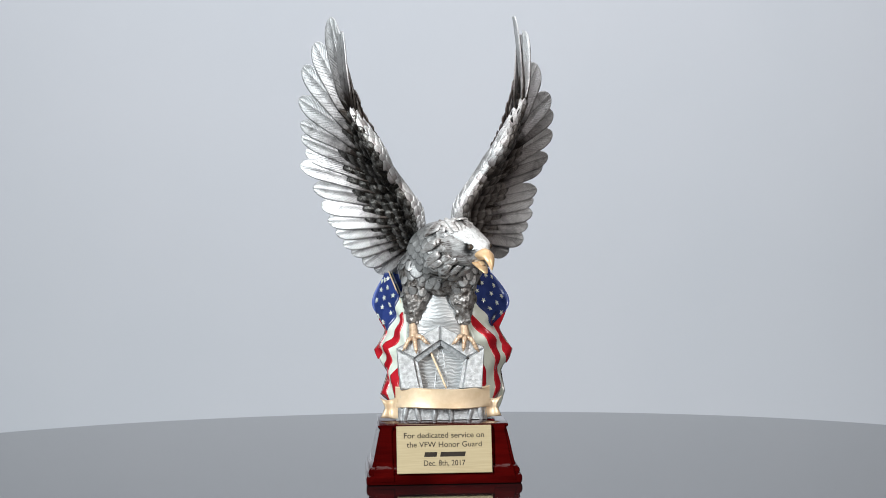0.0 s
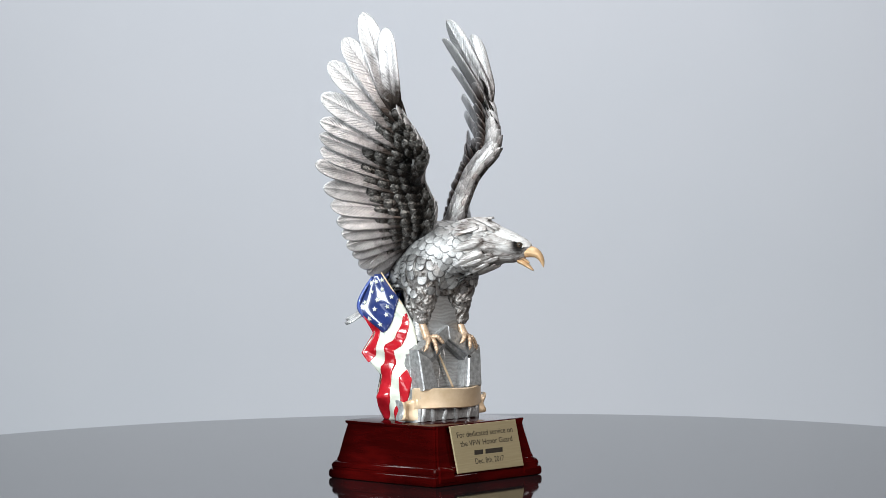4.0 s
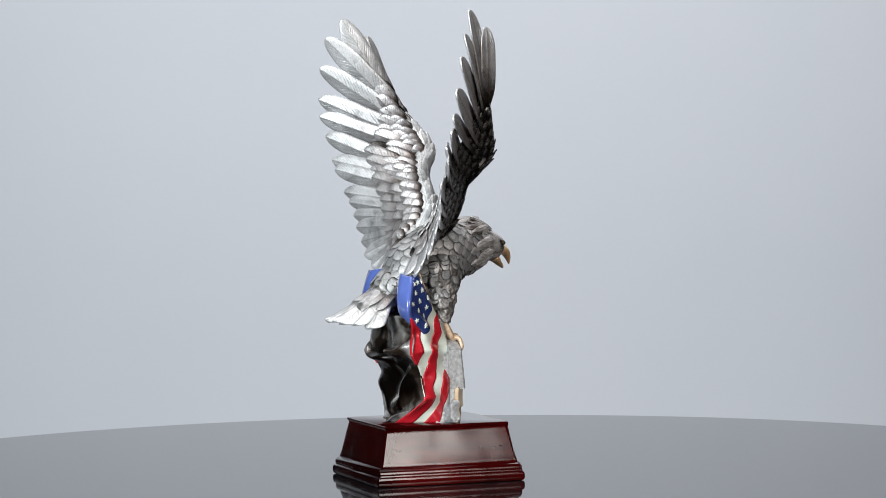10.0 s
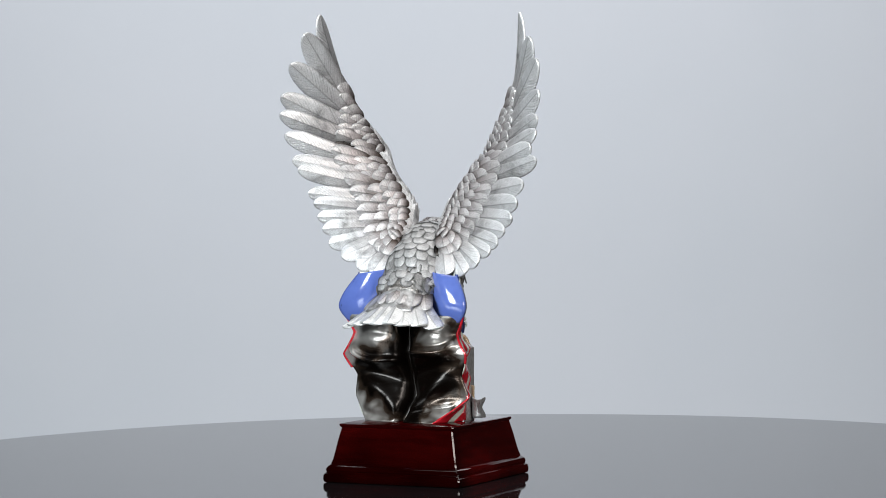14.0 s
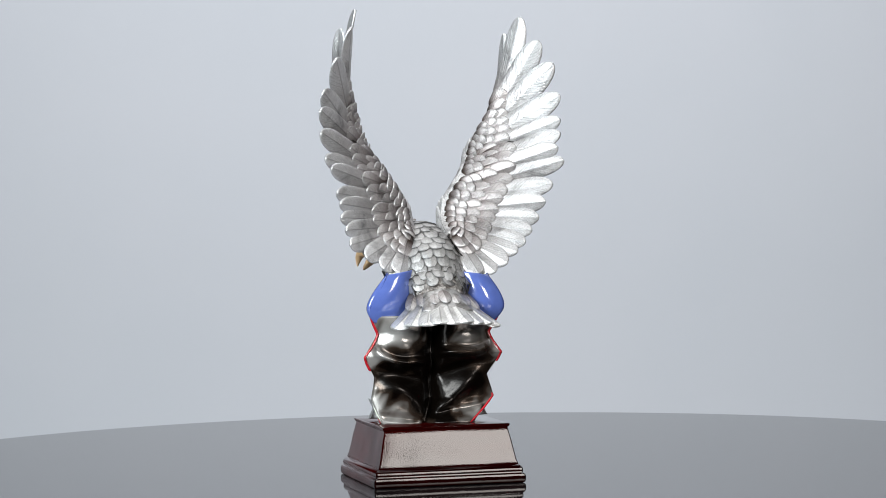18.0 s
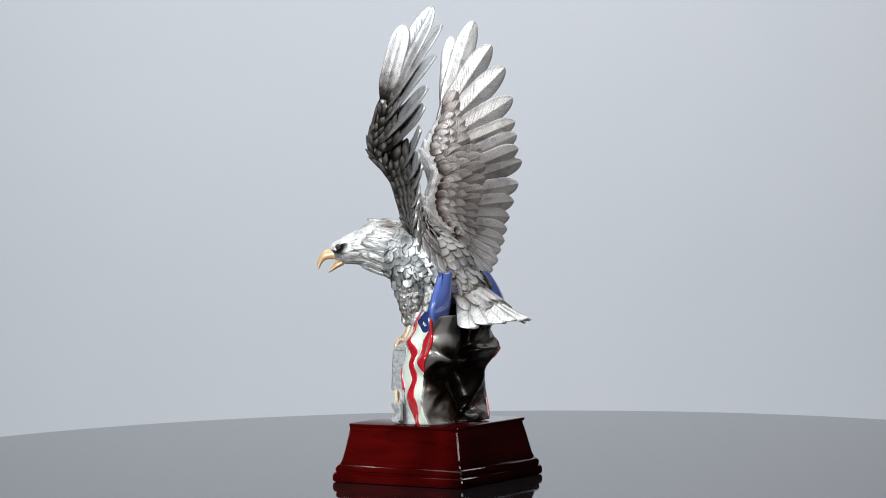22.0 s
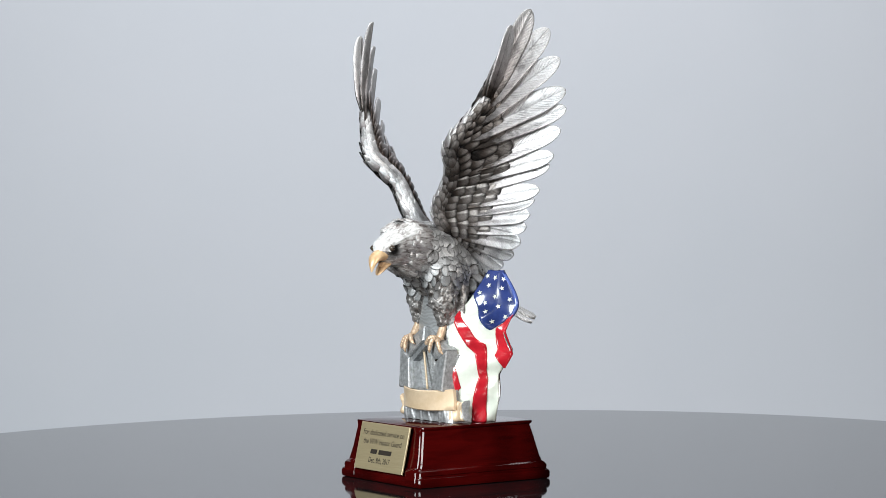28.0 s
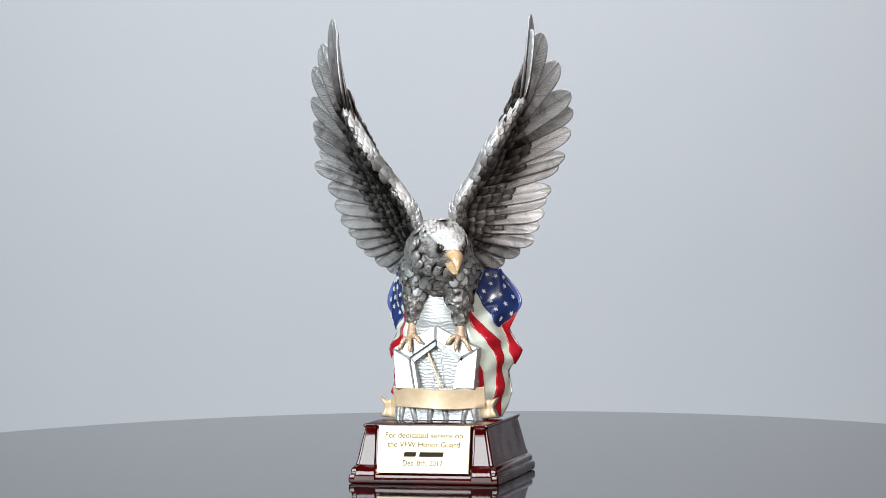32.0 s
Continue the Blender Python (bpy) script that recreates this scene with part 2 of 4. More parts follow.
def black_acrylic():
    m, t, p = material("black_glossy_acrylic")
    tc = node(t, "ShaderNodeTexCoord")
    n1 = node(t, "ShaderNodeTexNoise", Scale=3.0, Detail=5)
    link(t, tc, "Object", n1, "Vector")
    r = ramp(t, [(0.3, (0.006, 0.006, 0.007)), (0.7, (0.012, 0.012, 0.013))])
    link(t, n1, "Fac", r, "Fac"); link(t, r, "Color", p, "Base Color")
    mr = node(t, "ShaderNodeMapRange")
    mr.inputs["To Min"].default_value, mr.inputs["To Max"].default_value = 0.03, 0.06
    link(t, n1, "Fac", mr, "Value"); link(t, mr, "Result", p, "Roughness")
    p.inputs["IOR"].default_value = 1.5
    return m


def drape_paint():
    """Silver paint that turns black down the middle and in a band at mid height."""
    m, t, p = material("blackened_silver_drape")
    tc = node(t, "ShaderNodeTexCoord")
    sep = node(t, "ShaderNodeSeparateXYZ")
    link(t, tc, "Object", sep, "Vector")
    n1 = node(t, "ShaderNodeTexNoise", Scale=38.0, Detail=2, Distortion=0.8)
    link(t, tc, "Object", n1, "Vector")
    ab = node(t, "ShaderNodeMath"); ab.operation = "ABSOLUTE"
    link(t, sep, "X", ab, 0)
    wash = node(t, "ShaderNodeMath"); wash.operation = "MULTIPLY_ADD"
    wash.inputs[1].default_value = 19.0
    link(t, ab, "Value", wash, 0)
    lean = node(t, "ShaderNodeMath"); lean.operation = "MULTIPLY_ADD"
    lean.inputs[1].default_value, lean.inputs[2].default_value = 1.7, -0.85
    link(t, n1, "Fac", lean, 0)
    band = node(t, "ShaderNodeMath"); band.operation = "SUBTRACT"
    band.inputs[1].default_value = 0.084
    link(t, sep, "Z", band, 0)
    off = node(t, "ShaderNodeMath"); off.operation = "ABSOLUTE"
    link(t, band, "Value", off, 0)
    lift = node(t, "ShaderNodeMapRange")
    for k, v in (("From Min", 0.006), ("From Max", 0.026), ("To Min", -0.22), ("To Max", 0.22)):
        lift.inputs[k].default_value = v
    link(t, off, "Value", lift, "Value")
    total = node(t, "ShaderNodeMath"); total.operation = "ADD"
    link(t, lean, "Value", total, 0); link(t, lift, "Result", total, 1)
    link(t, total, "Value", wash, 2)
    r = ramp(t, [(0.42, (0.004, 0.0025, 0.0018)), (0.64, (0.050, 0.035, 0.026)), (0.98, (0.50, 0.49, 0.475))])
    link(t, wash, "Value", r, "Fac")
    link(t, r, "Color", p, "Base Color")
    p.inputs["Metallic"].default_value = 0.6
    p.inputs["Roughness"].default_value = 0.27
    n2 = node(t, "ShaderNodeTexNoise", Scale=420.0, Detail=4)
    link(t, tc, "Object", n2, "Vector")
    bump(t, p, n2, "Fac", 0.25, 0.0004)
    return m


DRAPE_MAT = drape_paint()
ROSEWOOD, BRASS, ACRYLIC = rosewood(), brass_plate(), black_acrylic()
PAPER = noisy("pale_grey_backdrop_paper", (0.533, 0.566, 0.61), (0.573, 0.594, 0.636), 0.8, 0.0, (0.8, 0.95), 60, 0.05, 0.001)
WALL_MAT = noisy("studio_wall_paint", (0.016, 0.016, 0.017), (0.024, 0.024, 0.025), 2.0, 0.0, (0.7, 0.9), 90, 0.1, 0.001)
FLOOR_MAT = noisy("grey_studio_floor", (0.07, 0.07, 0.07), (0.10, 0.10, 0.10), 3.0, 0.0, (0.4, 0.6), 60, 0.1, 0.001)
LEG_STEEL = noisy("dark_table_steel", (0.03, 0.03, 0.032), (0.06, 0.06, 0.062), 40, 0.7, (0.35, 0.5))


# ---------------------------------------------------------------- mesh helpers
def mm(x, y, z):
    return Vector((x, y, z)) / 1000


def part(name, bm, mat, parent=None, label="", smooth=True, shade=None):
    bmesh.ops.recalc_face_normals(bm, faces=bm.faces)
    me = bpy.data.meshes.new(name)
    bm.to_mesh(me)
    bm.free()
    me.materials.append(mat)
    if smooth:
        me.polygons.foreach_set("use_smooth", [True] * len(me.polygons))
        if shade:
            me.set_sharp_from_angle(angle=radians(shade))
    ob = new(name, me)
    if parent:
        ob.parent = parent
    if label:
        tagged(ob, label)
    return ob


def along(points, s):
    """A Catmull-Rom curve through the points at s = 0 .. len - 1."""
    n = len(points) - 1
    s = min(max(s, 0.0), n - 1e-6)
    i = int(s)
    f = s - i
    p0, p1, p2, p3 = points[max(i - 1, 0)], points[i], points[i + 1], points[min(i + 2, n)]
    return 0.5 * ((2 * p1) + (p2 - p0) * f + (2 * p0 - 5 * p1 + 4 * p2 - p3) * f * f + (3 * p1 - p0 - 3 * p2 + p3) * f ** 3)


def lerp_list(values, s):
    n = len(values) - 1
    s = min(max(s, 0.0), n - 1e-6)
    i = int(s)
    f = s - i
    f = f * f * (3 - 2 * f)
    return values[i] * (1 - f) + values[i + 1] * f


def lerp_lin(values, s):
    n = len(values) - 1
    s = min(max(s, 0.0), n - 1e-6)
    i = int(s)
    return values[i] * (1 - (s - i)) + values[i + 1] * (s - i)


def bridge(bm, rings, close=True):
    for a, b in zip(rings, rings[1:]):
        n = len(a)
        for i in range(n if close else n - 1):
            j = (i + 1) % n
            bm.faces.new((a[i], a[j], b[j], b[i]))


def tube(bm, points, radii, up=Vector((0, 0, 1)), steps=6, sides=14, rough=0.0, seed=0):
    """A closed, rounded tube along a curve; radii are (across, upright) pairs in metres."""
    pts = [Vector(p) for p in points]
    wide, high = [r[0] for r in radii], [r[1] for r in radii]
    n = (len(pts) - 1) * steps
    rings, frames = [], []
    for k in range(n + 1):
        s = k / steps
        c = along(pts, s)
        d = (along(pts, s + 0.02) - along(pts, s - 0.02)).normalized()
        side = d.cross(up).normalized()
        top = side.cross(d).normalized()
        w, h = lerp_list(wide, s), lerp_list(high, s)
        ring = []
        for q in range(sides):
            a = 2 * math.pi * q / sides
            k2 = 1 + rough * noise.noise((c * 160) + Vector((math.cos(a) * 2, math.sin(a) * 2, seed)))
            ring.append(bm.verts.new(c + side * (w * math.cos(a) * k2) + top * (h * math.sin(a) * k2)))
        rings.append(ring)
        frames.append((c, d, side, top, w, h))
    bridge(bm, rings)
    for ring, (c, d, *_r), sgn in ((rings[0], frames[0], -1), (rings[-1], frames[-1], 1)):
        tip = bm.verts.new(c + d * sgn * min(_r[2], _r[3]) * 0.55)
        for i in range(sides):
            bm.faces.new((ring[i], ring[(i + 1) % sides], tip))
    return frames


def rod(points, radius, steps=4, sides=10):
    bm = bmesh.new()
    up = Vector((0.3, 0.2, 1)).normalized()
    tube(bm, points, [(radius, radius)] * len(points), up, steps, sides)
    return bm


def feather_mesh(root, tip, width, normal, sag=0.0, thick=0.0011, seg=11, blunt=0.8, camber=0.10, bend=0.0, paler=0.0, under=0.0, neck=0.62):
    """One cast feather: a cambered blade with a raised quill and a rounded end."""
    bm = bmesh.new()
    uvs = bm.loops.layers.uv.new("UVMap")
    d = tip - root
    length = d.length
    d.normalize()
    side = d.cross(normal).normalized()
    nrm = side.cross(d).normalized()
    us = (-1.0, -0.86, -0.5, -0.12, 0.0, 0.12, 0.5, 0.86, 1.0)
    body = (0.35, 0.80, 1.0, 1.0, 1.45, 1.0, 1.0, 0.80, 0.35)
    last = len(us) - 1
    tops, bots, uvof = [], [], {}
    for k in range(seg + 1):
        v = k / seg
        v = 1 - (1 - v) ** 1.5
        if v < 0.3:
            w = neck + (1 - neck) * math.sin(v / 0.3 * math.pi / 2)
        elif v > blunt:
            q = (v - blunt) / (1 - blunt)
            w = math.sqrt(max(0.0, 1 - q * q))
        else:
            w = 1.0
        w = max(w, 0.05) * width / 2
        c = root + d * (length * v) + nrm * (sag * length * 4 * v * (1 - v)) + side * (bend * length * v * v)
        thin = thick * (1.0 - 0.35 * v)
        row_t, row_b = [], []
        for u, e in zip(us, body):
            p = c + side * (u * w) + nrm * (-camber * 2 * w * u * u)
            a, b = bm.verts.new(p + nrm * thin * e * 0.5), bm.verts.new(p - nrm * thin * e * 0.5)
            uvof[a] = uvof[b] = (u, v)
            row_t.append(a); row_b.append(b)
        tops.append(row_t); bots.append(row_b)
    for k in range(seg):
        for i in range(last):
            bm.faces.new((tops[k][i], tops[k][i + 1], tops[k + 1][i + 1], tops[k + 1][i]))
            bm.faces.new((bots[k][i + 1], bots[k][i], bots[k + 1][i], bots[k + 1][i + 1]))
        for i in (0, last):
            bm.faces.new((tops[k][i], tops[k + 1][i], bots[k + 1][i], bots[k][i]))
    for k in (0, seg):
        for i in range(last):
            bm.faces.new((tops[k][i], bots[k][i], bots[k][i + 1], tops[k][i + 1]))
    upper = {v for row in tops for v in row}
    for f in bm.faces:
        up = all(v in upper for v in f.verts)
        for l in f.loops:
            u, v = uvof[l.vert]
            l[uvs].uv = (u, v + (paler if up else under))
    return bm


def square_loft(levels):
    """A square block turned from a moulding: levels are (half width, height) in mm, with small corner chamfers."""
    bm = bmesh.new()
    rings = []
    for half, z in levels:
        c = min(1.0, half * 0.02)
        pts = []
        for qx, qy in ((1, 1), (-1, 1), (-1, -1), (1, -1)):
            a, b = (half, half - c), (half - c, half)
            order = (a, b) if qx * qy > 0 else (b, a)
            for px, py in order:
                pts.append(bm.verts.new(mm(px * qx, py * qy, z)))
        rings.append(pts)
    bridge(bm, rings)
    bm.faces.new(rings[0]); bm.faces.new(rings[-1])
    return bm


def prism(outline, y0, y1, chamfer=0.0, lean=0.0):
    """An upright plate from an outline of (x, z) in mm between two depths, its front edge chamfered."""
    bm = bmesh.new()
    cx = sum(p[0] for p in outline) / len(outline)
    cz = sum(p[1] for p in outline) / len(outline)
    rings = []
    for y, inset in ((y1, 0.0), (y0 + chamfer, 0.0), (y0, chamfer)):
        ring = []
        for x, z in outline:
            dx, dz = x - cx, z - cz
            l = math.hypot(dx, dz)
            ring.append(bm.verts.new(mm(x - dx / l * inset, y if y == y1 else y - lean * (100 - z), z - dz / l * inset)))
        rings.append(ring)
    bridge(bm, rings)
    bm.faces.new(rings[0]); bm.faces.new(rings[-1])
    return bm


# ---------------------------------------------------------------- studio
def slab(name, lo, hi, mat, label=""):
    bm = bmesh.new()
    bmesh.ops.create_cube(bm, size=1.0)
    for v in bm.verts:
        v.co = Vector([lo[i] + (v.co[i] + 0.5) * (hi[i] - lo[i]) for i in range(3)])
    ob = part(name, bm, mat, smooth=False)
    return tagged(ob, label, kind="structure")


slab("floor", (-2.6, -3.4, -0.98), (2.6, 2.9, -0.90), FLOOR_MAT, "grey studio floor, out of sight under the table")
slab("ceiling", (-2.6, -3.4, 2.1), (2.6, 2.9, 2.2), WALL_MAT, "plain dark grey studio ceiling")
slab("wall_north", (-2.6, 2.8, -0.9), (2.6, 2.9, 2.1), WALL_MAT, "plain dark grey studio wall behind the paper")
slab("wall_south", (-2.6, -3.4, -0.9), (2.6, -3.3, 2.1), WALL_MAT, "plain dark grey studio wall behind the camera")
slab("wall_east", (2.5, -3.3, -0.9), (2.6, 2.8, 2.1), WALL_MAT, "plain dark grey studio side wall")
slab("wall_west", (-2.6, -3.3, -0.9), (-2.5, 2.8, 2.1), WALL_MAT, "plain dark grey studio side wall")


def backdrop():
    bm = bmesh.new()
    prof = [(0.9, -0.885), (1.3, -0.88), (1.62, -0.80), (1.86, -0.60), (1.97, -0.3), (2.0, 0.1), (2.0, 0.9), (2.0, 2.0)]
    rows = []
    for y, z in prof:
        rows.append([bm.verts.new((x, y, z)) for x in (-1.36, -0.68, 0, 0.68, 1.36)])
    for i, (y, z) in enumerate(prof[::-1]):
        rows.append([bm.verts.new((x, y + 0.004, z - 0.004)) for x in (-1.36, -0.68, 0, 0.68, 1.36)])
    bridge(bm, rows + rows[:1], close=False)
    return tagged(part("backdrop", bm, PAPER), "seamless pale grey paper sweep behind the table", kind="structure")


backdrop()


def turntable():
    base = new("turntable")
    tagged(base, "round black glossy turntable top that mirrors the trophy", "turntable")
    bm = bmesh.new()
    n, rings = 160, []
    # the disc sits a little off the bearing's axis
    for r, z in ((0.566, -0.012), (0.570, -0.010), (0.571, -0.006), (0.570, -0.002), (0.568, 0.0)):
        rings.append([bm.verts.new((r * math.cos(2 * math.pi * i / n) - 0.0265, r * math.sin(2 * math.pi * i / n) + 0.0118, z)) for i in range(n)])
    bridge(bm, rings)
    bm.faces.new(rings[0]); bm.faces.new(rings[-1])
    part("disc", bm, ACRYLIC, base, "black glossy acrylic disc", shade=40)
    bm = bmesh.new()
    bmesh.ops.create_cone(bm, cap_ends=True, segments=48, radius1=0.16, radius2=0.14, depth=0.05, matrix=Matrix.Translation((0, 0, -0.0375)))
    part("bearing", bm, LEG_STEEL, base, "dark steel bearing housing", shade=30)
    return base


TURNTABLE = turntable()


def table_stand():
    base = tagged(new("table_stand"), "dark steel column stand under the turntable", "table stand")
    base.location = (0, 0, -0.9)
    for name, r1, r2, z0, z1 in (("foot_plate", 0.30, 0.28, 0.0, 0.02), ("column", 0.05, 0.05, 0.02, 0.80), ("top_plate", 0.12, 0.13, 0.80, 0.8372)):
        bm = bmesh.new()
        bmesh.ops.create_cone(bm, cap_ends=True, segments=48, radius1=r1, radius2=r2, depth=z1 - z0, matrix=Matrix.Translation((0, 0, (z0 + z1) / 2)))
        part(name, bm, LEG_STEEL, base, shade=30)


table_stand()

# ---------------------------------------------------------------- trophy
TROPHY = tagged(new("trophy"), "silver eagle trophy with two enamelled flags on a red lacquered base", "trophy")


def wooden_base():
    levels = [(57.2, 0.0), (58.6, 0.5), (59.2, 2.0), (59.2, 5.2), (58.6, 6.8), (57.4, 7.8), (57.2, 8.6), (57.6, 9.2), (57.4, 11.0),
              (56.4, 12.6), (55.2, 13.6), (54.6, 14.0), (54.6, 14.8), (53.6, 17.5), (52.2, 24.0), (50.6, 32.0), (49.2, 38.0),
              (48.4, 41.2), (48.4, 42.0), (49.3, 42.8), (49.7, 43.8), (49.6, 44.6), (49.0, 45.0)]
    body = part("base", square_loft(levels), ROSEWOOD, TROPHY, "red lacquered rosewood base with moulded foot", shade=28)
    # two flat pilasters beside the name plate
    for sx in (-1, 1):
        bm = bmesh.new()
        rings = []
        for y, z, grow in ((-60.0, 3.0, 0.6), (-60.2, 6.0, 0.6), (-59.0, 8.2, 0.2), (-59.0, 11.0, 0.3), (-57.6, 13.2, 0.1), (-56.0, 14.6, -0.4), (-53.4, 24.0, -0.6),
                           (-51.6, 34.0, -0.7), (-50.4, 40.6, -0.7), (-50.6, 42.4, 0.0), (-50.6, 44.4, 0.0)):
            x0, x1 = 38.2 - grow, 47.2 + grow + (44 - z) * 0.17
            ring = [bm.verts.new(mm(sx * x, yy, z)) for x, yy in ((x0, -44), (x0, y + 0.6), (x0 + 0.7, y), (x1 - 0.7, y), (x1, y + 0.6), (x1, -44))]
            rings.append(ring)
        bridge(bm, rings)
        bm.faces.new(rings[0]); bm.faces.new(rings[-1])
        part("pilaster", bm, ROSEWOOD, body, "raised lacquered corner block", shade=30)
    return body


wooden_base()


def name_plate():
    tilt = math.atan2(8.3, 35.3)
    turn = Matrix.Translation(mm(0.3, -56.6, 26.6)) @ Matrix.Rotation(math.pi / 2 - tilt, 4, "X")
    bm = bmesh.new()
    w, h = 36.2, 18.2
    rings = []
    for z, i in ((-1.0, 0.0), (0.0, 0.0), (0.25, 0.25)):
        rings.append([bm.verts.new(mm(sx * (w - i), sy * (h - i), z)) for sx, sy in ((-1, -1), (1, -1), (1, 1), (-1, 1))])
    bridge(bm, rings)
    bm.faces.new(rings[0]); bm.faces.new(rings[-1])
    plate = part("name_plate", bm, BRASS, TROPHY, "brushed brass plate with dark engraved lines", smooth=False)
    plate.matrix_local = turn
    rows = (("For dedicated service on", 10.6, 61.0), ("the VFW Honor Guard", 3.6, 57.0), ("Dec. 8th, 2017", -10.6, 31.5))
    for text, y, width in rows:
        cu = bpy.data.curves.new("engraved_line", "FONT")
        cu.body, cu.align_x, cu.size, cu.offset = text, "CENTER", 0.006, 0.00004
        tmp = bpy.data.objects.new("engraved_line", cu)
        scene.collection.objects.link(tmp)
        dg = bpy.context.evaluated_depsgraph_get()
        me = bpy.data.meshes.new_from_object(tmp.evaluated_get(dg))
        bpy.data.objects.remove(tmp)
        xs = [v.co.x for v in me.vertices]
        k = width / 1000 / (max(xs) - min(xs))
        mid = (max(xs) + min(xs)) / 2
        for v in me.vertices:
            v.co = ((v.co.x - mid) * k, v.co.y * 0.006 / 0.006 * 1.0 + y / 1000 - 0.0018, 0.00034)
        me.materials.clear()
        me.materials.append(INK)
        ob = new("engraved_line", me)
        ob.parent = plate
        tagged(ob, "engraved line reading " + text)
    for x0, x1 in ((-15.5, -6.0), (-3.4, 15.5)):
        bm = bmesh.new()
        ring = [bm.verts.new(mm(x, y, 0.34)) for x, y in ((x0, -5.6), (x1, -5.6), (x1 + 0.8, -2.0), (x0 + 0.8, -2.0))]
        low = [bm.verts.new(v.co - Vector((0, 0, 0.00006))) for v in ring]
        bridge(bm, [low, ring])
        bm.faces.new(ring); bm.faces.new(low)
        part("engraved_bar", bm, INK, plate, "plain dark engraved bar", smooth=False)


name_plate()


def pedestal():
    """The pewter pillar with a pointed, framed front."""
    out = [(-31.5, 45.0), (31.5, 45.0), (33.5, 97.0), (0.0, 117.0), (-33.5, 97.0)]
    body = part("pedestal", prism(out, -9.0, 8.0, 1.5), SILVER_PEDESTAL, TROPHY, "textured pewter pillar with a pointed frame", smooth=False)
    part("niche", prism([(-16.5, 68.0), (16.5, 68.0), (18.5, 93.0), (0.0, 107.0), (-18.5, 93.0)], -9.8, -8.0, 0.2), ROCK_MAT, body, "rippled pewter panel inside the frame", smooth=False)
    # broad pointed frame with a bevelled opening
    for sx in (-1, 1):
        part("frame_roof", prism([(sx * 0.1, 107.5), (sx * 0.1, 118.5), (sx * 34.0, 101.0), (sx * 20.8, 93.6)][::sx], -18.6, -8.0, 1.3, 0.11), SILVER_PEDESTAL, body, smooth=False)
        part("frame_post", prism([(sx * 16.6, 69.5), (sx * 20.8, 93.4), (sx * 34.0, 100.8), (sx * 31.6, 69.5)][::sx], -18.4, -8.0, 1.3, 0.11), SILVER_PEDESTAL, body, smooth=False)
        part("inner_roof", prism([(sx * 0.1, 103.0), (sx * 0.1, 107.4), (sx * 20.7, 93.5), (sx * 17.6, 90.2)][::sx], -15.6, -8.5, 0.5, 0.11), PEDESTAL_SHADE, body, "bevel under the gable, its shade put into a darker pewter", smooth=False)
        part("inner_post", prism([(sx * 13.8, 69.5), (sx * 17.6, 90.2), (sx * 20.6, 93.3), (sx * 16.5, 69.5)][::sx], -15.8, -8.5, 0.5, 0.11), SILVER_PEDESTAL, body, "bevel beside the opening", smooth=False)
        part("ridge", rod([mm(sx * 1.5 + 0.5, -9.0, 100.0), mm(sx * 5.5 + 0.5, -9.0, 66.0)], 0.0011), SILVER_PEDESTAL, body, "slanting pewter ridge in the opening")
    part("gold_rod", rod([mm(-7.6, -12.5, 98.0), mm(-2.5, -14.5, 86.0), mm(4.0, -17.0, 70.0)], 0.0009), BANNER_GOLD, body, "thin gilt slanting rod")
    part("peg_hole", rod([mm(20.8, -18.0, 93.0), mm(20.8, -19.6, 93.0)], 0.0011, sides=12), EYE_BLACK, body, "small dark drilled hole")
    part("plinth", prism([(-35.0, 45.0), (35.5, 45.0), (34.5, 59.0), (-34.0, 59.0)], -17.0, 4.0, 3.0), SILVER_PEDESTAL, body, "rounded pewter foot of the pillar", smooth=False)
    for x, lean in ((-29, 2), (-17, -3), (-6, 2), (8, -2), (21, 3), (31, -2)):
        part("rib", rod([mm(x, -15.8 + abs(x) * 0.02, 45.6), mm(x + lean * 0.5, -17.2 + abs(x) * 0.02, 51), mm(x + lean, -16.6, 58)], 0.0024, 5, 12), SILVER_PEDESTAL, body, "rounded upright rib on the pillar's foot")
    # rock that fills the space behind the pillar, under the bird
    bm = bmesh.new()
    tube(bm, [mm(0, 2, 48), mm(0, 2, 90), mm(0, 4, 125), mm(0, 9, 156)], [(0.028, 0.006), (0.027, 0.006), (0.025, 0.008), (0.022, 0.010)], Vector((0, 1, 0)), 10, 24, 0.10)
    part("rock_core", bm, THIGH_SKIN, body, "rough pewter rock behind the pillar")
    # rough column between the legs
    bm = bmesh.new()
    tube(bm, [mm(0, -2, 108), mm(0, -4, 124), mm(0, -2, 140), mm(0, 2, 156)], [(0.028, 0.011), (0.0235, 0.010), (0.018, 0.010), (0.015, 0.010)], Vector((0, 1, 0)), 8, 18, 0.16)
    part("rock_column", bm, ROCK_MAT, body, "rippled pewter rock between the legs")


pedestal()


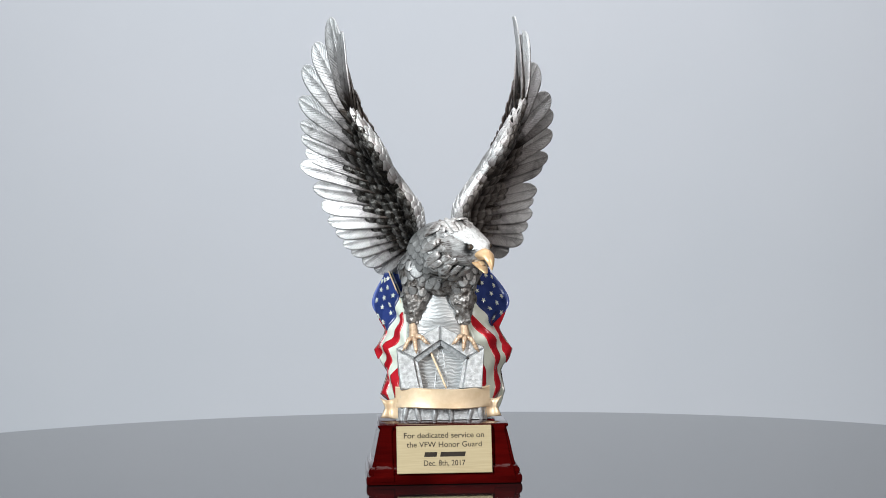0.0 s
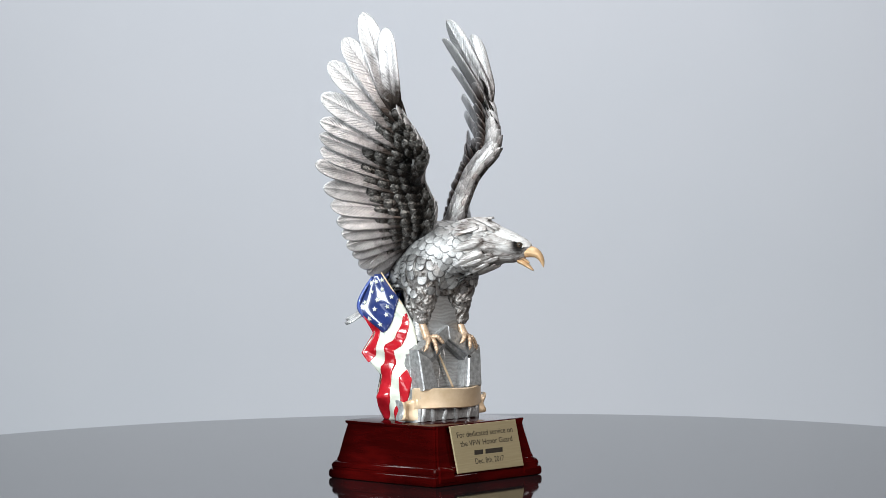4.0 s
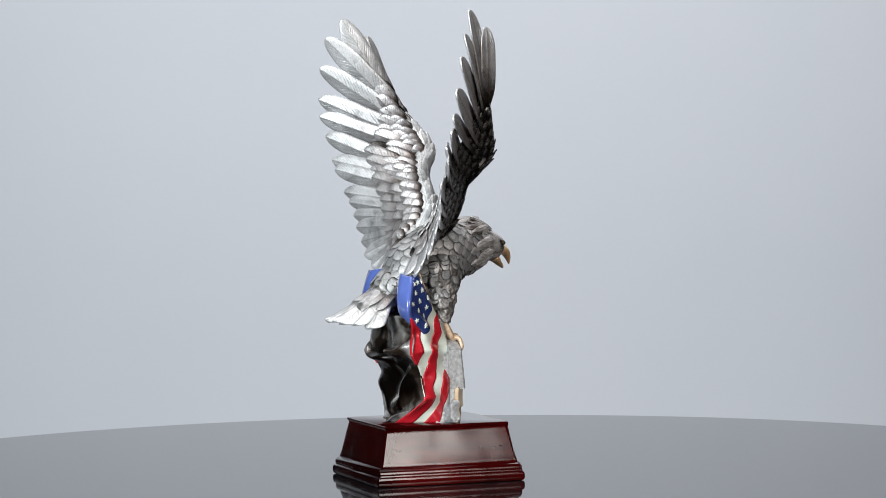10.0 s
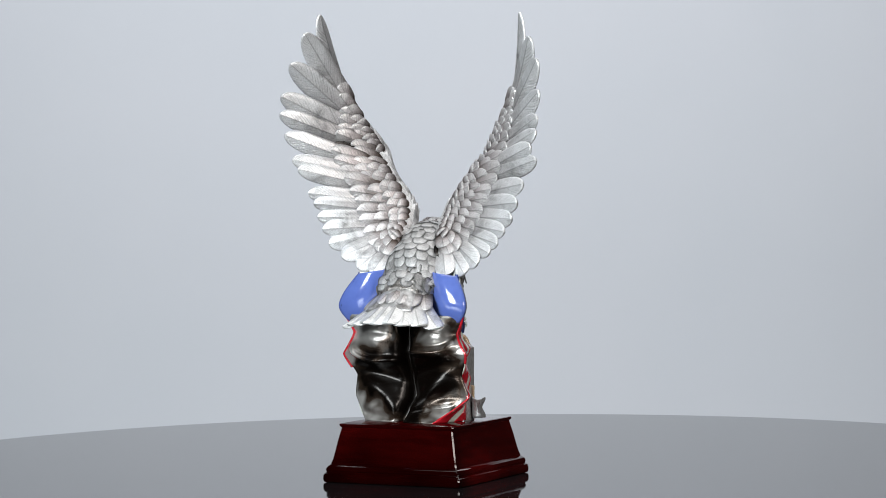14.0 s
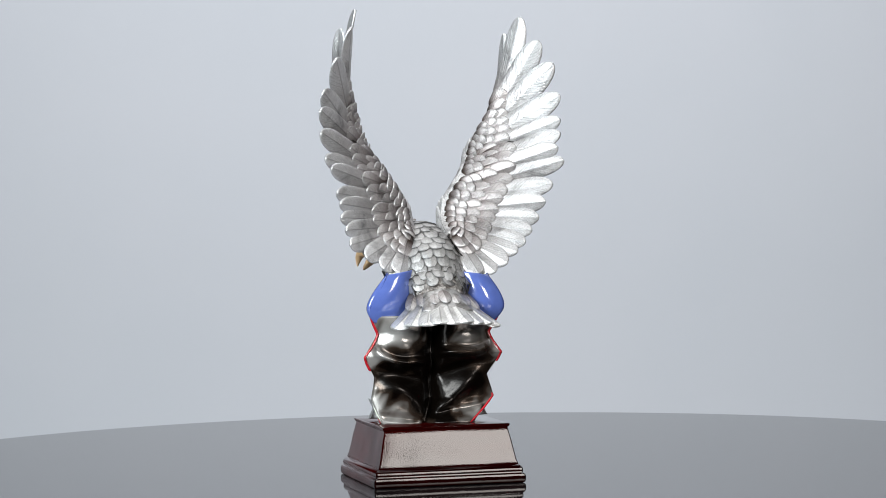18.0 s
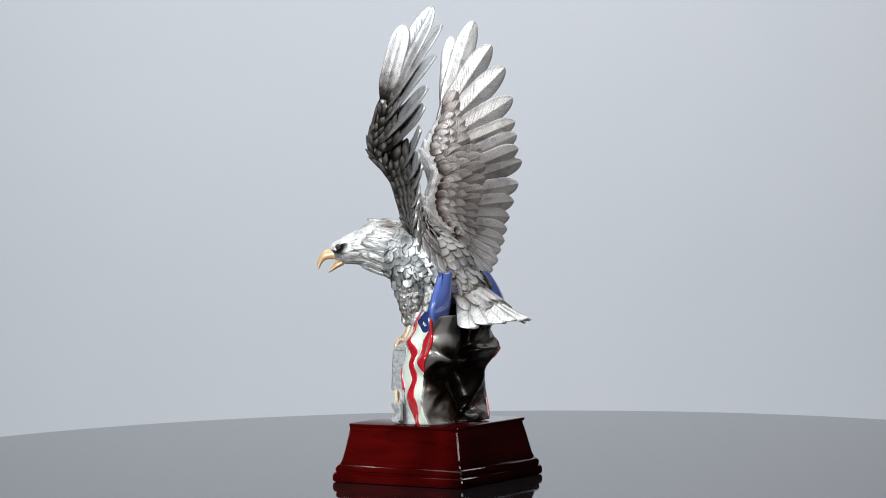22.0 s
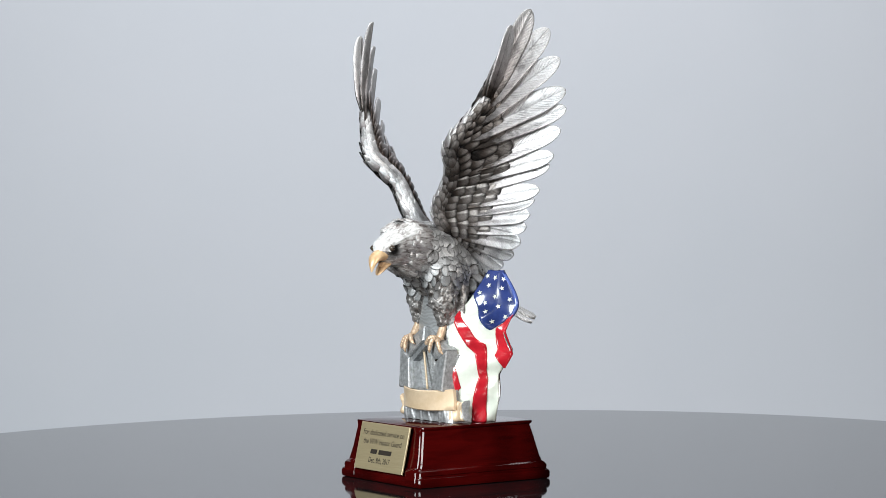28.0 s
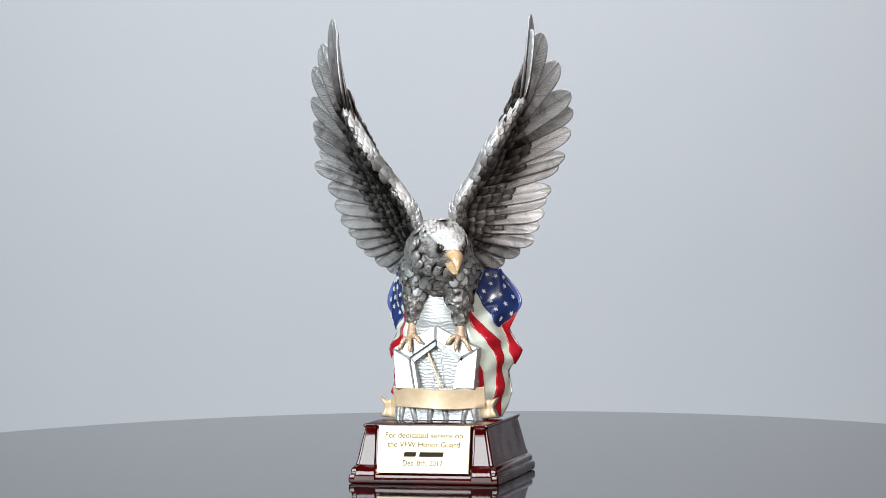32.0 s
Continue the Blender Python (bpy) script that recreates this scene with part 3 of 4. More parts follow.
def banner():
    bm = bmesh.new()
    rings = []
    n = 30
    for k in range(n + 1):
        f = k / n * 2 - 1
        x = 36.5 * f + 1.2
        y = -27.2 + 13.5 * f * f
        wave = 1.0 - 1.2 * f * f + 0.6 * math.sin(f * 3.0)
        zc = 63.2 - wave * 0.9
        hgt = 7.7 + 0.5 * f * f
        ring = []
        for dy, dz in ((0, -1), (-1.0, -0.90), (-0.7, -0.55), (-0.5, 0), (-0.7, 0.55), (-1.0, 0.90), (0, 1), (1.8, 0.86), (2.0, 0), (1.8, -0.86)):
            ring.append(bm.verts.new(mm(x, y + dy, zc + dz * hgt)))
        rings.append(ring)
    bridge(bm, rings)
    bm.faces.new(rings[0]); bm.faces.new(rings[-1])
    band = part("banner", bm, BANNER_GOLD, TROPHY, "plain gold ribbon banner with folded swallow tails", shade=50)
    part("banner_backing", prism([(-33, 54), (34, 54), (34.5, 70.5), (-33.5, 70.5)], -17.0, -8.0, 2.0), SILVER_PEDESTAL, band, "rough pewter block behind the ribbon", smooth=False)
    for sx in (-1, 1):
        bm = bmesh.new()
        rings = []
        for k in range(15):
            f = k / 14
            x = 33.5 + 14.0 * f
            y = -15.5 + 9.0 * f + 2.6 * math.sin(f * 5.2)
            z0, z1 = 46.0 + 1.2 * f, 64.0 - 2.6 * math.sin(math.pi * f) - 1.0 * f
            notch = max(0.0, f - 0.5) * 8
            cuts = [i / 12 for i in range(13)]
            zs = [z0 + (z1 - z0) * (0.5 - 0.5 * math.cos(math.pi * c)) for c in cuts]
            xs = [x - notch * (1 - abs(2 * c - 1)) ** 1.3 for c in cuts]
            puff = [(2.0 + 3.0 * f) * (1 - (1 - math.sin(math.pi * c)) ** 2) * (1 - 0.35 * math.exp(-((c - 0.5) / 0.16) ** 2)) for c in cuts]
            front = [bm.verts.new(mm(sx * xx, y + 1.2 - q, z)) for xx, z, q in zip(xs, zs, puff)]
            back = [bm.verts.new(mm(sx * xx, y + 1.8 + q * 0.6, z)) for xx, z, q in zip(xs[::-1], zs[::-1], puff[::-1])]
            rings.append(front + back)
        bridge(bm, rings)
        bm.faces.new(rings[0]); bm.faces.new(rings[-1])
        curl = part("banner_tail", bm, BANNER_GOLD, band, "folded swallow-tail end of the ribbon, silver behind", shade=45)
        curl.data.materials.append(SILVER_PEDESTAL)
        for f in curl.data.polygons:
            f.material_index = 0 if f.index < 14 * 26 and f.index % 26 < 12 else 1


banner()


# ---------------------------------------------------------------- flags
def creased(points, s):
    """Between a polyline and its smooth curve: an edge with folded corners."""
    n = len(points) - 1
    q = min(max(s, 0.0), n - 1e-6)
    return points[int(q)].lerp(points[int(q) + 1], q - int(q)) * 0.8 + along(points, s) * 0.2


class Sheet:
    """A hanging flag: v = 0 at its front edge, 1 at its free outer edge; u = 0 at the top, 1 at the foot."""

    def __init__(self, front, outer, sx):
        self.front, self.outer, self.sx = [mm(*p) for p in front], [mm(*p) for p in outer], sx

    def at(self, u, v, off=0.0):
        a, b = along(self.front, u * (len(self.front) - 1)), creased(self.outer, u * (len(self.outer) - 1))
        p = a.lerp(b, v)
        w = (b - a).length
        out = Vector((b.y - a.y, a.x - b.x, 0)) * self.sx
        out = out.normalized() if out.length > 1e-6 else Vector((self.sx, 0, 0))
        swell = w * 0.06 * math.sin(math.pi * v)
        fold = 0.0017 * math.sin(v * 9.0 + u * 7.0 + self.sx) * math.sin(math.pi * min(1, u * 1.4)) * max(0.0, math.sin(math.pi * v)) ** 0.5
        ripple = 0.0012 * math.sin(u * 19 + v * 3) * v + 0.0015 * math.sin(u * 34 + v * 7 + self.sx) * max(0.0, math.sin(math.pi * v)) ** 0.6 * min(1.0, u * 3)
        return p + out * (swell + fold + ripple + off)


def curve(table, q):
    """A value read from a short table of (q, value) pairs."""
    for (a, x), (b, y) in zip(table, table[1:]):
        if q <= b:
            return x + (y - x) * max(0.0, (q - a) / (b - a))
    return table[-1][1]


CANTON_FOOT = ((0.0, 0.165), (0.06, 0.18), (0.37, 0.275), (0.62, 0.355), (0.68, 0.365), (0.75, 0.355), (0.92, 0.285), (1.0, 0.22))


def flag(front, outer, sx, stripes):
    sh = Sheet(front, outer, sx)
    bm = bmesh.new()

    def strip(bm, u0, u1, n, left, right, m=8, thick=0.0022):
        """A band between two curves v = left(u), right(u), with depth."""
        rows = []
        for i in range(n + 1):
            u = u0 + (u1 - u0) * i / n
            a, b = min(max(left(u), 0), 1.0), min(max(right(u), 0), 1.0)
            b = 1.025 if b > 0.985 else b
            row = []
            for j in range(m + 1):
                row.append(bm.verts.new(sh.at(u, a + (b - a) * j / m)))
            for j in range(m, -1, -1):
                vv = a + (b - a) * j / m
                row.append(bm.verts.new(sh.at(u, vv, -thick * (1 - 0.62 * min(1, max(0, (vv - 0.8) / 0.2))))))
            rows.append(row)
        bridge(bm, rows)
        bm.faces.new(rows[0]); bm.faces.new(rows[-1])
        bmesh.ops.remove_doubles(bm, verts=bm.verts, dist=0.00002)
        bmesh.ops.dissolve_degenerate(bm, edges=bm.edges, dist=0.00002)

    ground = part("flag", bm_core(sh), FLAG_WHITE, TROPHY, "red, white and blue flag in glossy enamel, hanging in folds")
    for inner, rim in stripes:
        bm = bmesh.new()
        u0, u1 = max(inner[0][0], rim[0][0]), min(inner[-1][0], rim[-1][0])
        strip(bm, u0, u1, 44, lambda u: curve(inner, u), lambda u: curve(rim, u), 7, 0.0046)
        lift_out(part("stripe", bm, FLAG_RED, ground, "glossy red stripe"), sh)
    # corner field: a hanging point between the pole and the free edge
    bm = bmesh.new()
    rows = []
    for j in range(23):
        v = 0.0 + 1.018 * j / 22
        foot = curve(CANTON_FOOT, min(v, 1.0))
        row = [bm.verts.new(sh.at(foot * i / 16, v, 0.0004)) for i in range(17)]
        row += [bm.verts.new(sh.at(foot * i / 16, v, -0.0022)) for i in range(16, -1, -1)]
        rows.append(row)
    bridge(bm, rows)
    bm.faces.new(rows[0]); bm.faces.new(rows[-1])
    bmesh.ops.remove_doubles(bm, verts=bm.verts, dist=0.00002)
    lift_out(part("canton", bm, FLAG_BLUE, ground, "dark blue corner field with raised white stars"), sh)
    # stars in staggered rows
    star = star_mesh()
    for i, u in enumerate((0.05, 0.10, 0.15, 0.20, 0.25, 0.30)):
        for j in range(5):
            v = 0.16 + 0.36 * j + (0.18 if i % 2 else 0)
            if v > 0.92 or u > curve(CANTON_FOOT, v) - 0.028:
                continue
            v += 0.03 * math.sin(i * 5.0 + j * 3.0)
            p, pu, pv = sh.at(u, v, 0.0012), sh.at(u + 0.01, v, 0.0012), sh.at(u, v + 0.02, 0.0012)
            a, b = (pv - p).normalized(), (pu - p).normalized()
            nrm = a.cross(b).normalized()
            out = sh.at(u, v, 0.01) - p
            if nrm.dot(out) < 0:
                nrm = -nrm
            b = nrm.cross(a)
            ob = new("star", star)
            ob.parent = ground
            ob.matrix_local = Matrix.Translation(p) @ Matrix((a, b, nrm)).transposed().to_4x4() @ Matrix.Rotation(0.9 + 0.25 * math.sin(i * 3.0 + j), 4, "Z")
    return ground


def bm_core(sh):
    bm = bmesh.new()
    rows = []
    for i in range(61):
        u = i / 60
        row = [bm.verts.new(sh.at(u, j / 24.4)) for j in range(25)] + [bm.verts.new(sh.at(u, j / 24.4, -0.003 * (1 - 0.62 * min(1, max(0, (j / 24 - 0.8) / 0.2))))) for j in range(24, -1, -1)]
        rows.append(row)
    bridge(bm, rows)
    bm.faces.new(rows[0]); bm.faces.new(rows[-1])
    bmesh.ops.remove_doubles(bm, verts=bm.verts, dist=0.00002)
    return bm


def lift_out(ob, sh):
    """Lays a painted field half a millimetre proud of the cloth."""
    for v in ob.data.vertices:
        v.co += Vector((sh.sx * 0.55, -0.55, 0)) * 0.0008


def star_mesh():
    bm = bmesh.new()
    top, low = [], []
    for i in range(10):
        r = 2.1 if i % 2 == 0 else 0.9
        a = math.pi * i / 5
        top.append(bm.verts.new(mm(r * math.cos(a), r * math.sin(a), 0.5)))
        low.append(bm.verts.new(mm(r * math.cos(a), r * math.sin(a), -0.4)))
    bridge(bm, [low, top])
    c = bm.verts.new(mm(0, 0, 0.75))
    for i in range(10):
        bm.faces.new((top[i], top[(i + 1) % 10], c))
    me = bpy.data.meshes.new("star")
    bmesh.ops.recalc_face_normals(bm, faces=bm.faces)
    bm.to_mesh(me)
    bm.free()
    me.materials.append(FLAG_WHITE)
    return me


R_FRONT = [(-38, 18, 159), (-29, 4, 136), (-26, -6, 116), (-28, -10, 98), (-32, -8, 74), (-34.5, -3.5, 45.2)]
R_OUTER = [(-41, 23, 159), (-50, 30, 134), (-41.5, 23.5, 114), (-50, 27, 98.5), (-41, 18, 81), (-46, 16, 64), (-23, 33, 45.2)]
L_FRONT = [(29, 25, 161), (24, 10.5, 139), (22.0, -6, 122), (27.0, -11.5, 104), (32.2, -11.0, 76), (33.0, -2, 45.2)]
L_OUTER = [(40, 31, 161), (55, 33, 135), (47.5, 26.5, 114.5), (57.5, 26, 97.5), (49, 21, 81), (51.5, 19, 64), (43, 20, 45.2)]
# stripes from the free edge to the front edge: inner border, outer border
FREE_EDGE = ((0.21, 1.0), (0.62, 1.0))
R_STRIPES = ((((0.225, 0.99), (0.30, 0.84), (0.37, 0.80), (0.51, 0.75), (0.54, 0.82), (0.57, 0.99)), FREE_EDGE),
             (((0.27, 0.02), (0.33, 0.05), (0.45, 0.20), (0.515, 0.28), (0.535, 0.43), (0.63, 0.48), (0.67, 0.60), (0.79, 0.65), (0.88, 0.58), (1.0, 0.66)),
              ((0.27, 0.05), (0.29, 0.16), (0.39, 0.38), (0.45, 0.45), (0.47, 0.58), (0.53, 0.60), (0.60, 0.72), (0.62, 0.84), (0.66, 0.94), (0.75, 0.97), (0.86, 1.0), (1.0, 1.0))),
             (((0.67, 0.10), (0.74, 0.0), (0.86, 0.03), (0.91, 0.12), (1.0, 0.12)), ((0.67, 0.13), (0.73, 0.38), (0.81, 0.36), (0.88, 0.28), (0.91, 0.38), (1.0, 0.44))))
L_STRIPES = ((((0.225, 0.99), (0.30, 0.90), (0.335, 0.82), (0.37, 0.81), (0.46, 0.78), (0.55, 0.78), (0.58, 0.87), (0.61, 0.99)), FREE_EDGE),
             (((0.30, 0.0), (0.37, 0.02), (0.48, 0.18), (0.56, 0.34), (0.58, 0.46), (0.66, 0.54), (0.73, 0.57), (0.81, 0.46), (0.88, 0.36), (1.0, 0.24)),
              ((0.30, 0.02), (0.34, 0.12), (0.40, 0.34), (0.47, 0.48), (0.49, 0.60), (0.57, 0.67), (0.65, 0.73), (0.72, 0.76), (0.80, 0.73), (0.90, 0.70), (1.0, 0.70))),
             (((0.66, 0.02), (0.85, 0.0)), ((0.66, 0.03), (0.74, 0.12), (0.82, 0.15), (0.85, 0.02))))
flag(R_FRONT, R_OUTER, -1, R_STRIPES)
flag(L_FRONT, L_OUTER, 1, L_STRIPES)
part("flag_pole", rod([mm(-38.5, 16.8, 160), mm(-27.5, 2.3, 131)], 0.0006), BANNER_GOLD, TROPHY, "thin gilt flag pole")


def drapery():
    """The plain reverse of the two flags: silver cloth below, blue enamel above."""
    ro, lo = [mm(*p) for p in R_OUTER], [mm(*p) for p in L_OUTER]

    def surf(u, w):
        a, b = creased(lo, u * 6), creased(ro, u * 6)
        p = a.lerp(b, w)
        lobe = 0.0050 * abs(math.sin(2 * math.pi * w)) ** 0.8 * (0.75 + 0.3 * (1 - u))
        crease = -0.0085 * math.exp(-((w - 0.5) / 0.045) ** 2)
        e = abs(w - 0.5) * 2
        side_shift = 0.03 if w < 0.5 else -0.02
        g = lambda c, wide: math.exp(-((u - c - side_shift) / wide) ** 2)
        swing = 0.05 * math.sin(9 * w)
        f1 = (0.0085 * g(0.58 - 0.20 * e + swing, 0.028) - 0.0045 * g(0.69 - 0.12 * e, 0.050) + 0.0060 * g(0.86 - 0.12 * e - swing, 0.070) - 0.0040 * g(0.96 - 0.05 * e, 0.025)
              + 0.0035 * g(0.36, 0.09)) * math.sin(math.pi * min(1.0, e * 1.05)) ** 0.6 if 0 < e * 1.05 < 1 else 0.0
        f2 = 0.0005 * math.sin(u * 23 + e * 9)
        return p + Vector((0, lobe + crease + f1 + f2, 0))

    bm = bmesh.new()
    rows = []
    for i in range(71):
        u = 0.22 + 0.78 * i / 70
        row = [bm.verts.new(surf(u, j / 60)) for j in range(61)]
        row += [bm.verts.new(surf(u, j / 60) * 1.0 + Vector((0, -0.010 * math.sin(math.pi * j / 60) - 0.001, 0))) for j in range(60, -1, -1)]
        rows.append(row)
    bridge(bm, rows)
    bm.faces.new(rows[0]); bm.faces.new(rows[-1])
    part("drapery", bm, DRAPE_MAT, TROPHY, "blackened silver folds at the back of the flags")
    for edge, sx in ((lo, 1), (ro, -1)):
        bm = bmesh.new()
        rows = []
        for i in range(25):
            u = 0.015 + 0.245 * i / 24
            a = along(edge, u * 6)
            b = Vector((0.014 if sx > 0 else -0.016, 0.020, a.z + 0.004 - 0.010 * u))
            a = a + (b - a).normalized() * 0.0004 + Vector((sx * 0.0025 * math.sin(math.pi * i / 24), 0, 0))
            row = [bm.verts.new(a.lerp(b, j / 16) + Vector((0, 0.0080 * math.sin(math.pi * j / 16) * math.sin(math.pi * min(1.0, 0.25 + i / 24 * 0.6)) + 0.0012, 0))) for j in range(17)]
            row += [bm.verts.new(v.co + Vector((0, -0.003, 0))) for v in row[::-1]]
            rows.append(row)
        bridge(bm, rows)
        bm.faces.new(rows[0]); bm.faces.new(rows[-1])
        part("flag_reverse", bm, BACK_BLUE, TROPHY, "plain glossy blue reverse of the flag's corner field")


drapery()


# ---------------------------------------------------------------- eagle
BODY_LINE = [mm(0, 38, 143), mm(0, 26, 150), mm(0, 9, 163), mm(2, -12, 173.5), mm(7, -29.5, 177), mm(13.5, -42.5, 180.5), mm(21, -55, 180), mm(28, -67.7, 178), mm(33, -76.7, 175)]
BODY_SIZE = [(0.018, 0.008), (0.0235, 0.013), (0.0240, 0.022), (0.026, 0.0245), (0.0215, 0.0215), (0.0165, 0.0175), (0.0132, 0.0132), (0.0105, 0.0105), (0.0062, 0.0070)]


LEGS = {-1: (mm(-9, -3, 176), mm(-14, -6, 161), mm(-18, -8, 142), mm(-20.8, -9, 121)), 1: (mm(10, -5, 176), mm(15, -9, 161), mm(18, -10.5, 142), mm(18.7, -10.7, 120))}
THIGH_SIZE = [(0.0110, 0.0130), (0.0175, 0.0205), (0.0098, 0.0118), (0.0046, 0.0050)]


def fused(bm, voxel, rounds):
    """Melts overlapping closed shapes into one skin."""
    me = bpy.data.meshes.new("torso")
    bm.to_mesh(me)
    bm.free()
    tmp = new("torso", me)
    melt = tmp.modifiers.new("melt", "REMESH")
    melt.mode, melt.voxel_size = "VOXEL", voxel
    ease = tmp.modifiers.new("ease", "SMOOTH")
    ease.factor, ease.iterations = 0.5, rounds
    out = bmesh.new()
    dg = bpy.context.evaluated_depsgraph_get()
    out.from_mesh(bpy.data.meshes.new_from_object(tmp.evaluated_get(dg)))
    bpy.data.objects.remove(tmp)
    return out


def eagle_body():
    bm = bmesh.new()
    frames = tube(bm, BODY_LINE[:7], BODY_SIZE[:7], steps=8, sides=28, rough=0.03)
    tube(bm, [mm(3, -15, 166), mm(1, -11, 154), mm(0, -6, 143)], [(0.0240, 0.0190), (0.0185, 0.0140), (0.0080, 0.0060)], Vector((0, 1, 0.2)), 8, 28)
    thighs = [tube(bm, LEGS[sx], THIGH_SIZE, Vector((0, 1, 0.2)), 12, 28) for sx in (-1, 1)]
    bmesh.ops.recalc_face_normals(bm, faces=bm.faces)
    bm = fused(bm, 0.0009, 14)
    # shaggy tufts, stronger towards the thighs
    bm.normal_update()
    moved = []
    for v in bm.verts:
        k = min(1.0, max(0.0, (0.166 - v.co.z) / 0.022))
        w = noise.noise(v.co * 120) * 1.6
        tuft = abs(noise.noise(Vector((v.co.x * 210 + w, v.co.y * 210 - w, v.co.z * 85)))) - 0.15
        moved.append(v.co + v.normal * k * (0.0030 * tuft + 0.0008 * noise.noise(v.co * 520)))
    for v, p in zip(bm.verts, moved):
        v.co = p
    body = part("eagle_body", bm, THIGH_SKIN, TROPHY, "antiqued silver eagle body with scale-like feathers and shaggy thighs")
    bpy.context.view_layer.update()
    random.seed(7)

    def scale(p, flow, size, slim):
        """Lays one scale feather on the body's skin near p; none where p is buried."""
        hit, q, nrm, _ = body.closest_point_on_mesh(p)
        if not hit or (q - p).length > 0.0030:
            return
        flow = (flow - nrm * flow.dot(nrm)).normalized()
        slip = nrm.cross(flow) * random.uniform(-0.0006, 0.0006)
        root = q - flow * size * 0.50 - nrm * 0.0003
        tip = q + flow * size * 0.58 + nrm * 0.0006 + slip
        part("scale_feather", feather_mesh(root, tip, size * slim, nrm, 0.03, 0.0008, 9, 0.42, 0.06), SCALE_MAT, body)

    # overlapping scale feathers from rump to neck, and down the upper thighs
    for row, k in enumerate(range(4, 41, 2)):
        c, d, side, top, w, h = frames[k]
        n = max(9, int((w + h) * math.pi / 0.0090))
        for q in range(n):
            a = 2 * math.pi * (q + 0.5 * (row % 2)) / n
            scale(c + side * (w * math.cos(a)) + top * (h * math.sin(a)), -d + Vector((0, 0, -0.9)), random.uniform(0.0095, 0.0115), 1.10)
    for fr in thighs:
        for row, k in enumerate(range(8, 30, 2)):
            c, d, side, top, w, h = fr[k]
            n = max(6, int((w + h) * math.pi / 0.0084))
            for q in range(n):
                a = 2 * math.pi * (q + 0.5 * (row % 2)) / n
                if random.random() < 1.5 - 0.05 * k:
                    scale(c + side * (w * math.cos(a)) + top * (h * math.sin(a)), d + side * random.uniform(-0.3, 0.3), random.uniform(0.0085, 0.0105) * (1 - 0.014 * (k - 8)), 0.98)
    # shaggy hackles where the head meets the neck
    for q in range(46):
        k = random.choice((33, 34, 35, 36, 37))
        a = random.uniform(0, 2 * math.pi)
        c, d, side, top, w, h = frames[k]
        nrm = (side * (math.cos(a) / w) + top * (math.sin(a) / h)).normalized()
        p = c + side * (w * math.cos(a)) + top * (h * math.sin(a))
        size = random.uniform(0.020, 0.028)
        swirl = nrm.cross(d) * random.uniform(-0.0036, 0.0036)
        root, tip = p + d * size * 0.7 - nrm * 0.0010, p - d * size * 0.3 + nrm * random.uniform(0.0, 0.0008) + swirl
        part("hackle", feather_mesh(root, tip, random.uniform(0.0050, 0.0072), nrm, 0.05, 0.0010, 10, 0.25, 0.16, random.uniform(-0.15, 0.15)), HEAD_MAT, body)
    # ruffled crest at the nape
    for j in range(6):
        x, y, z = -3 + 4.2 * j, -37 + random.uniform(-3, 2), 202.0 - 0.4 * (j - 2.8) ** 2 + random.uniform(-1.0, 0.5)
        r = mm(x * 0.75 + 9, y - 20, z - 9.5)
        part("hackle", feather_mesh(r, mm(x, y, z), 0.0078, Vector((0, 0.2, 1)), 0.06, 0.0014, 10, 0.40, 0.18, random.uniform(-0.1, 0.1)), HEAD_MAT, body, "raised nape feather")
    return body


BODY = eagle_body()


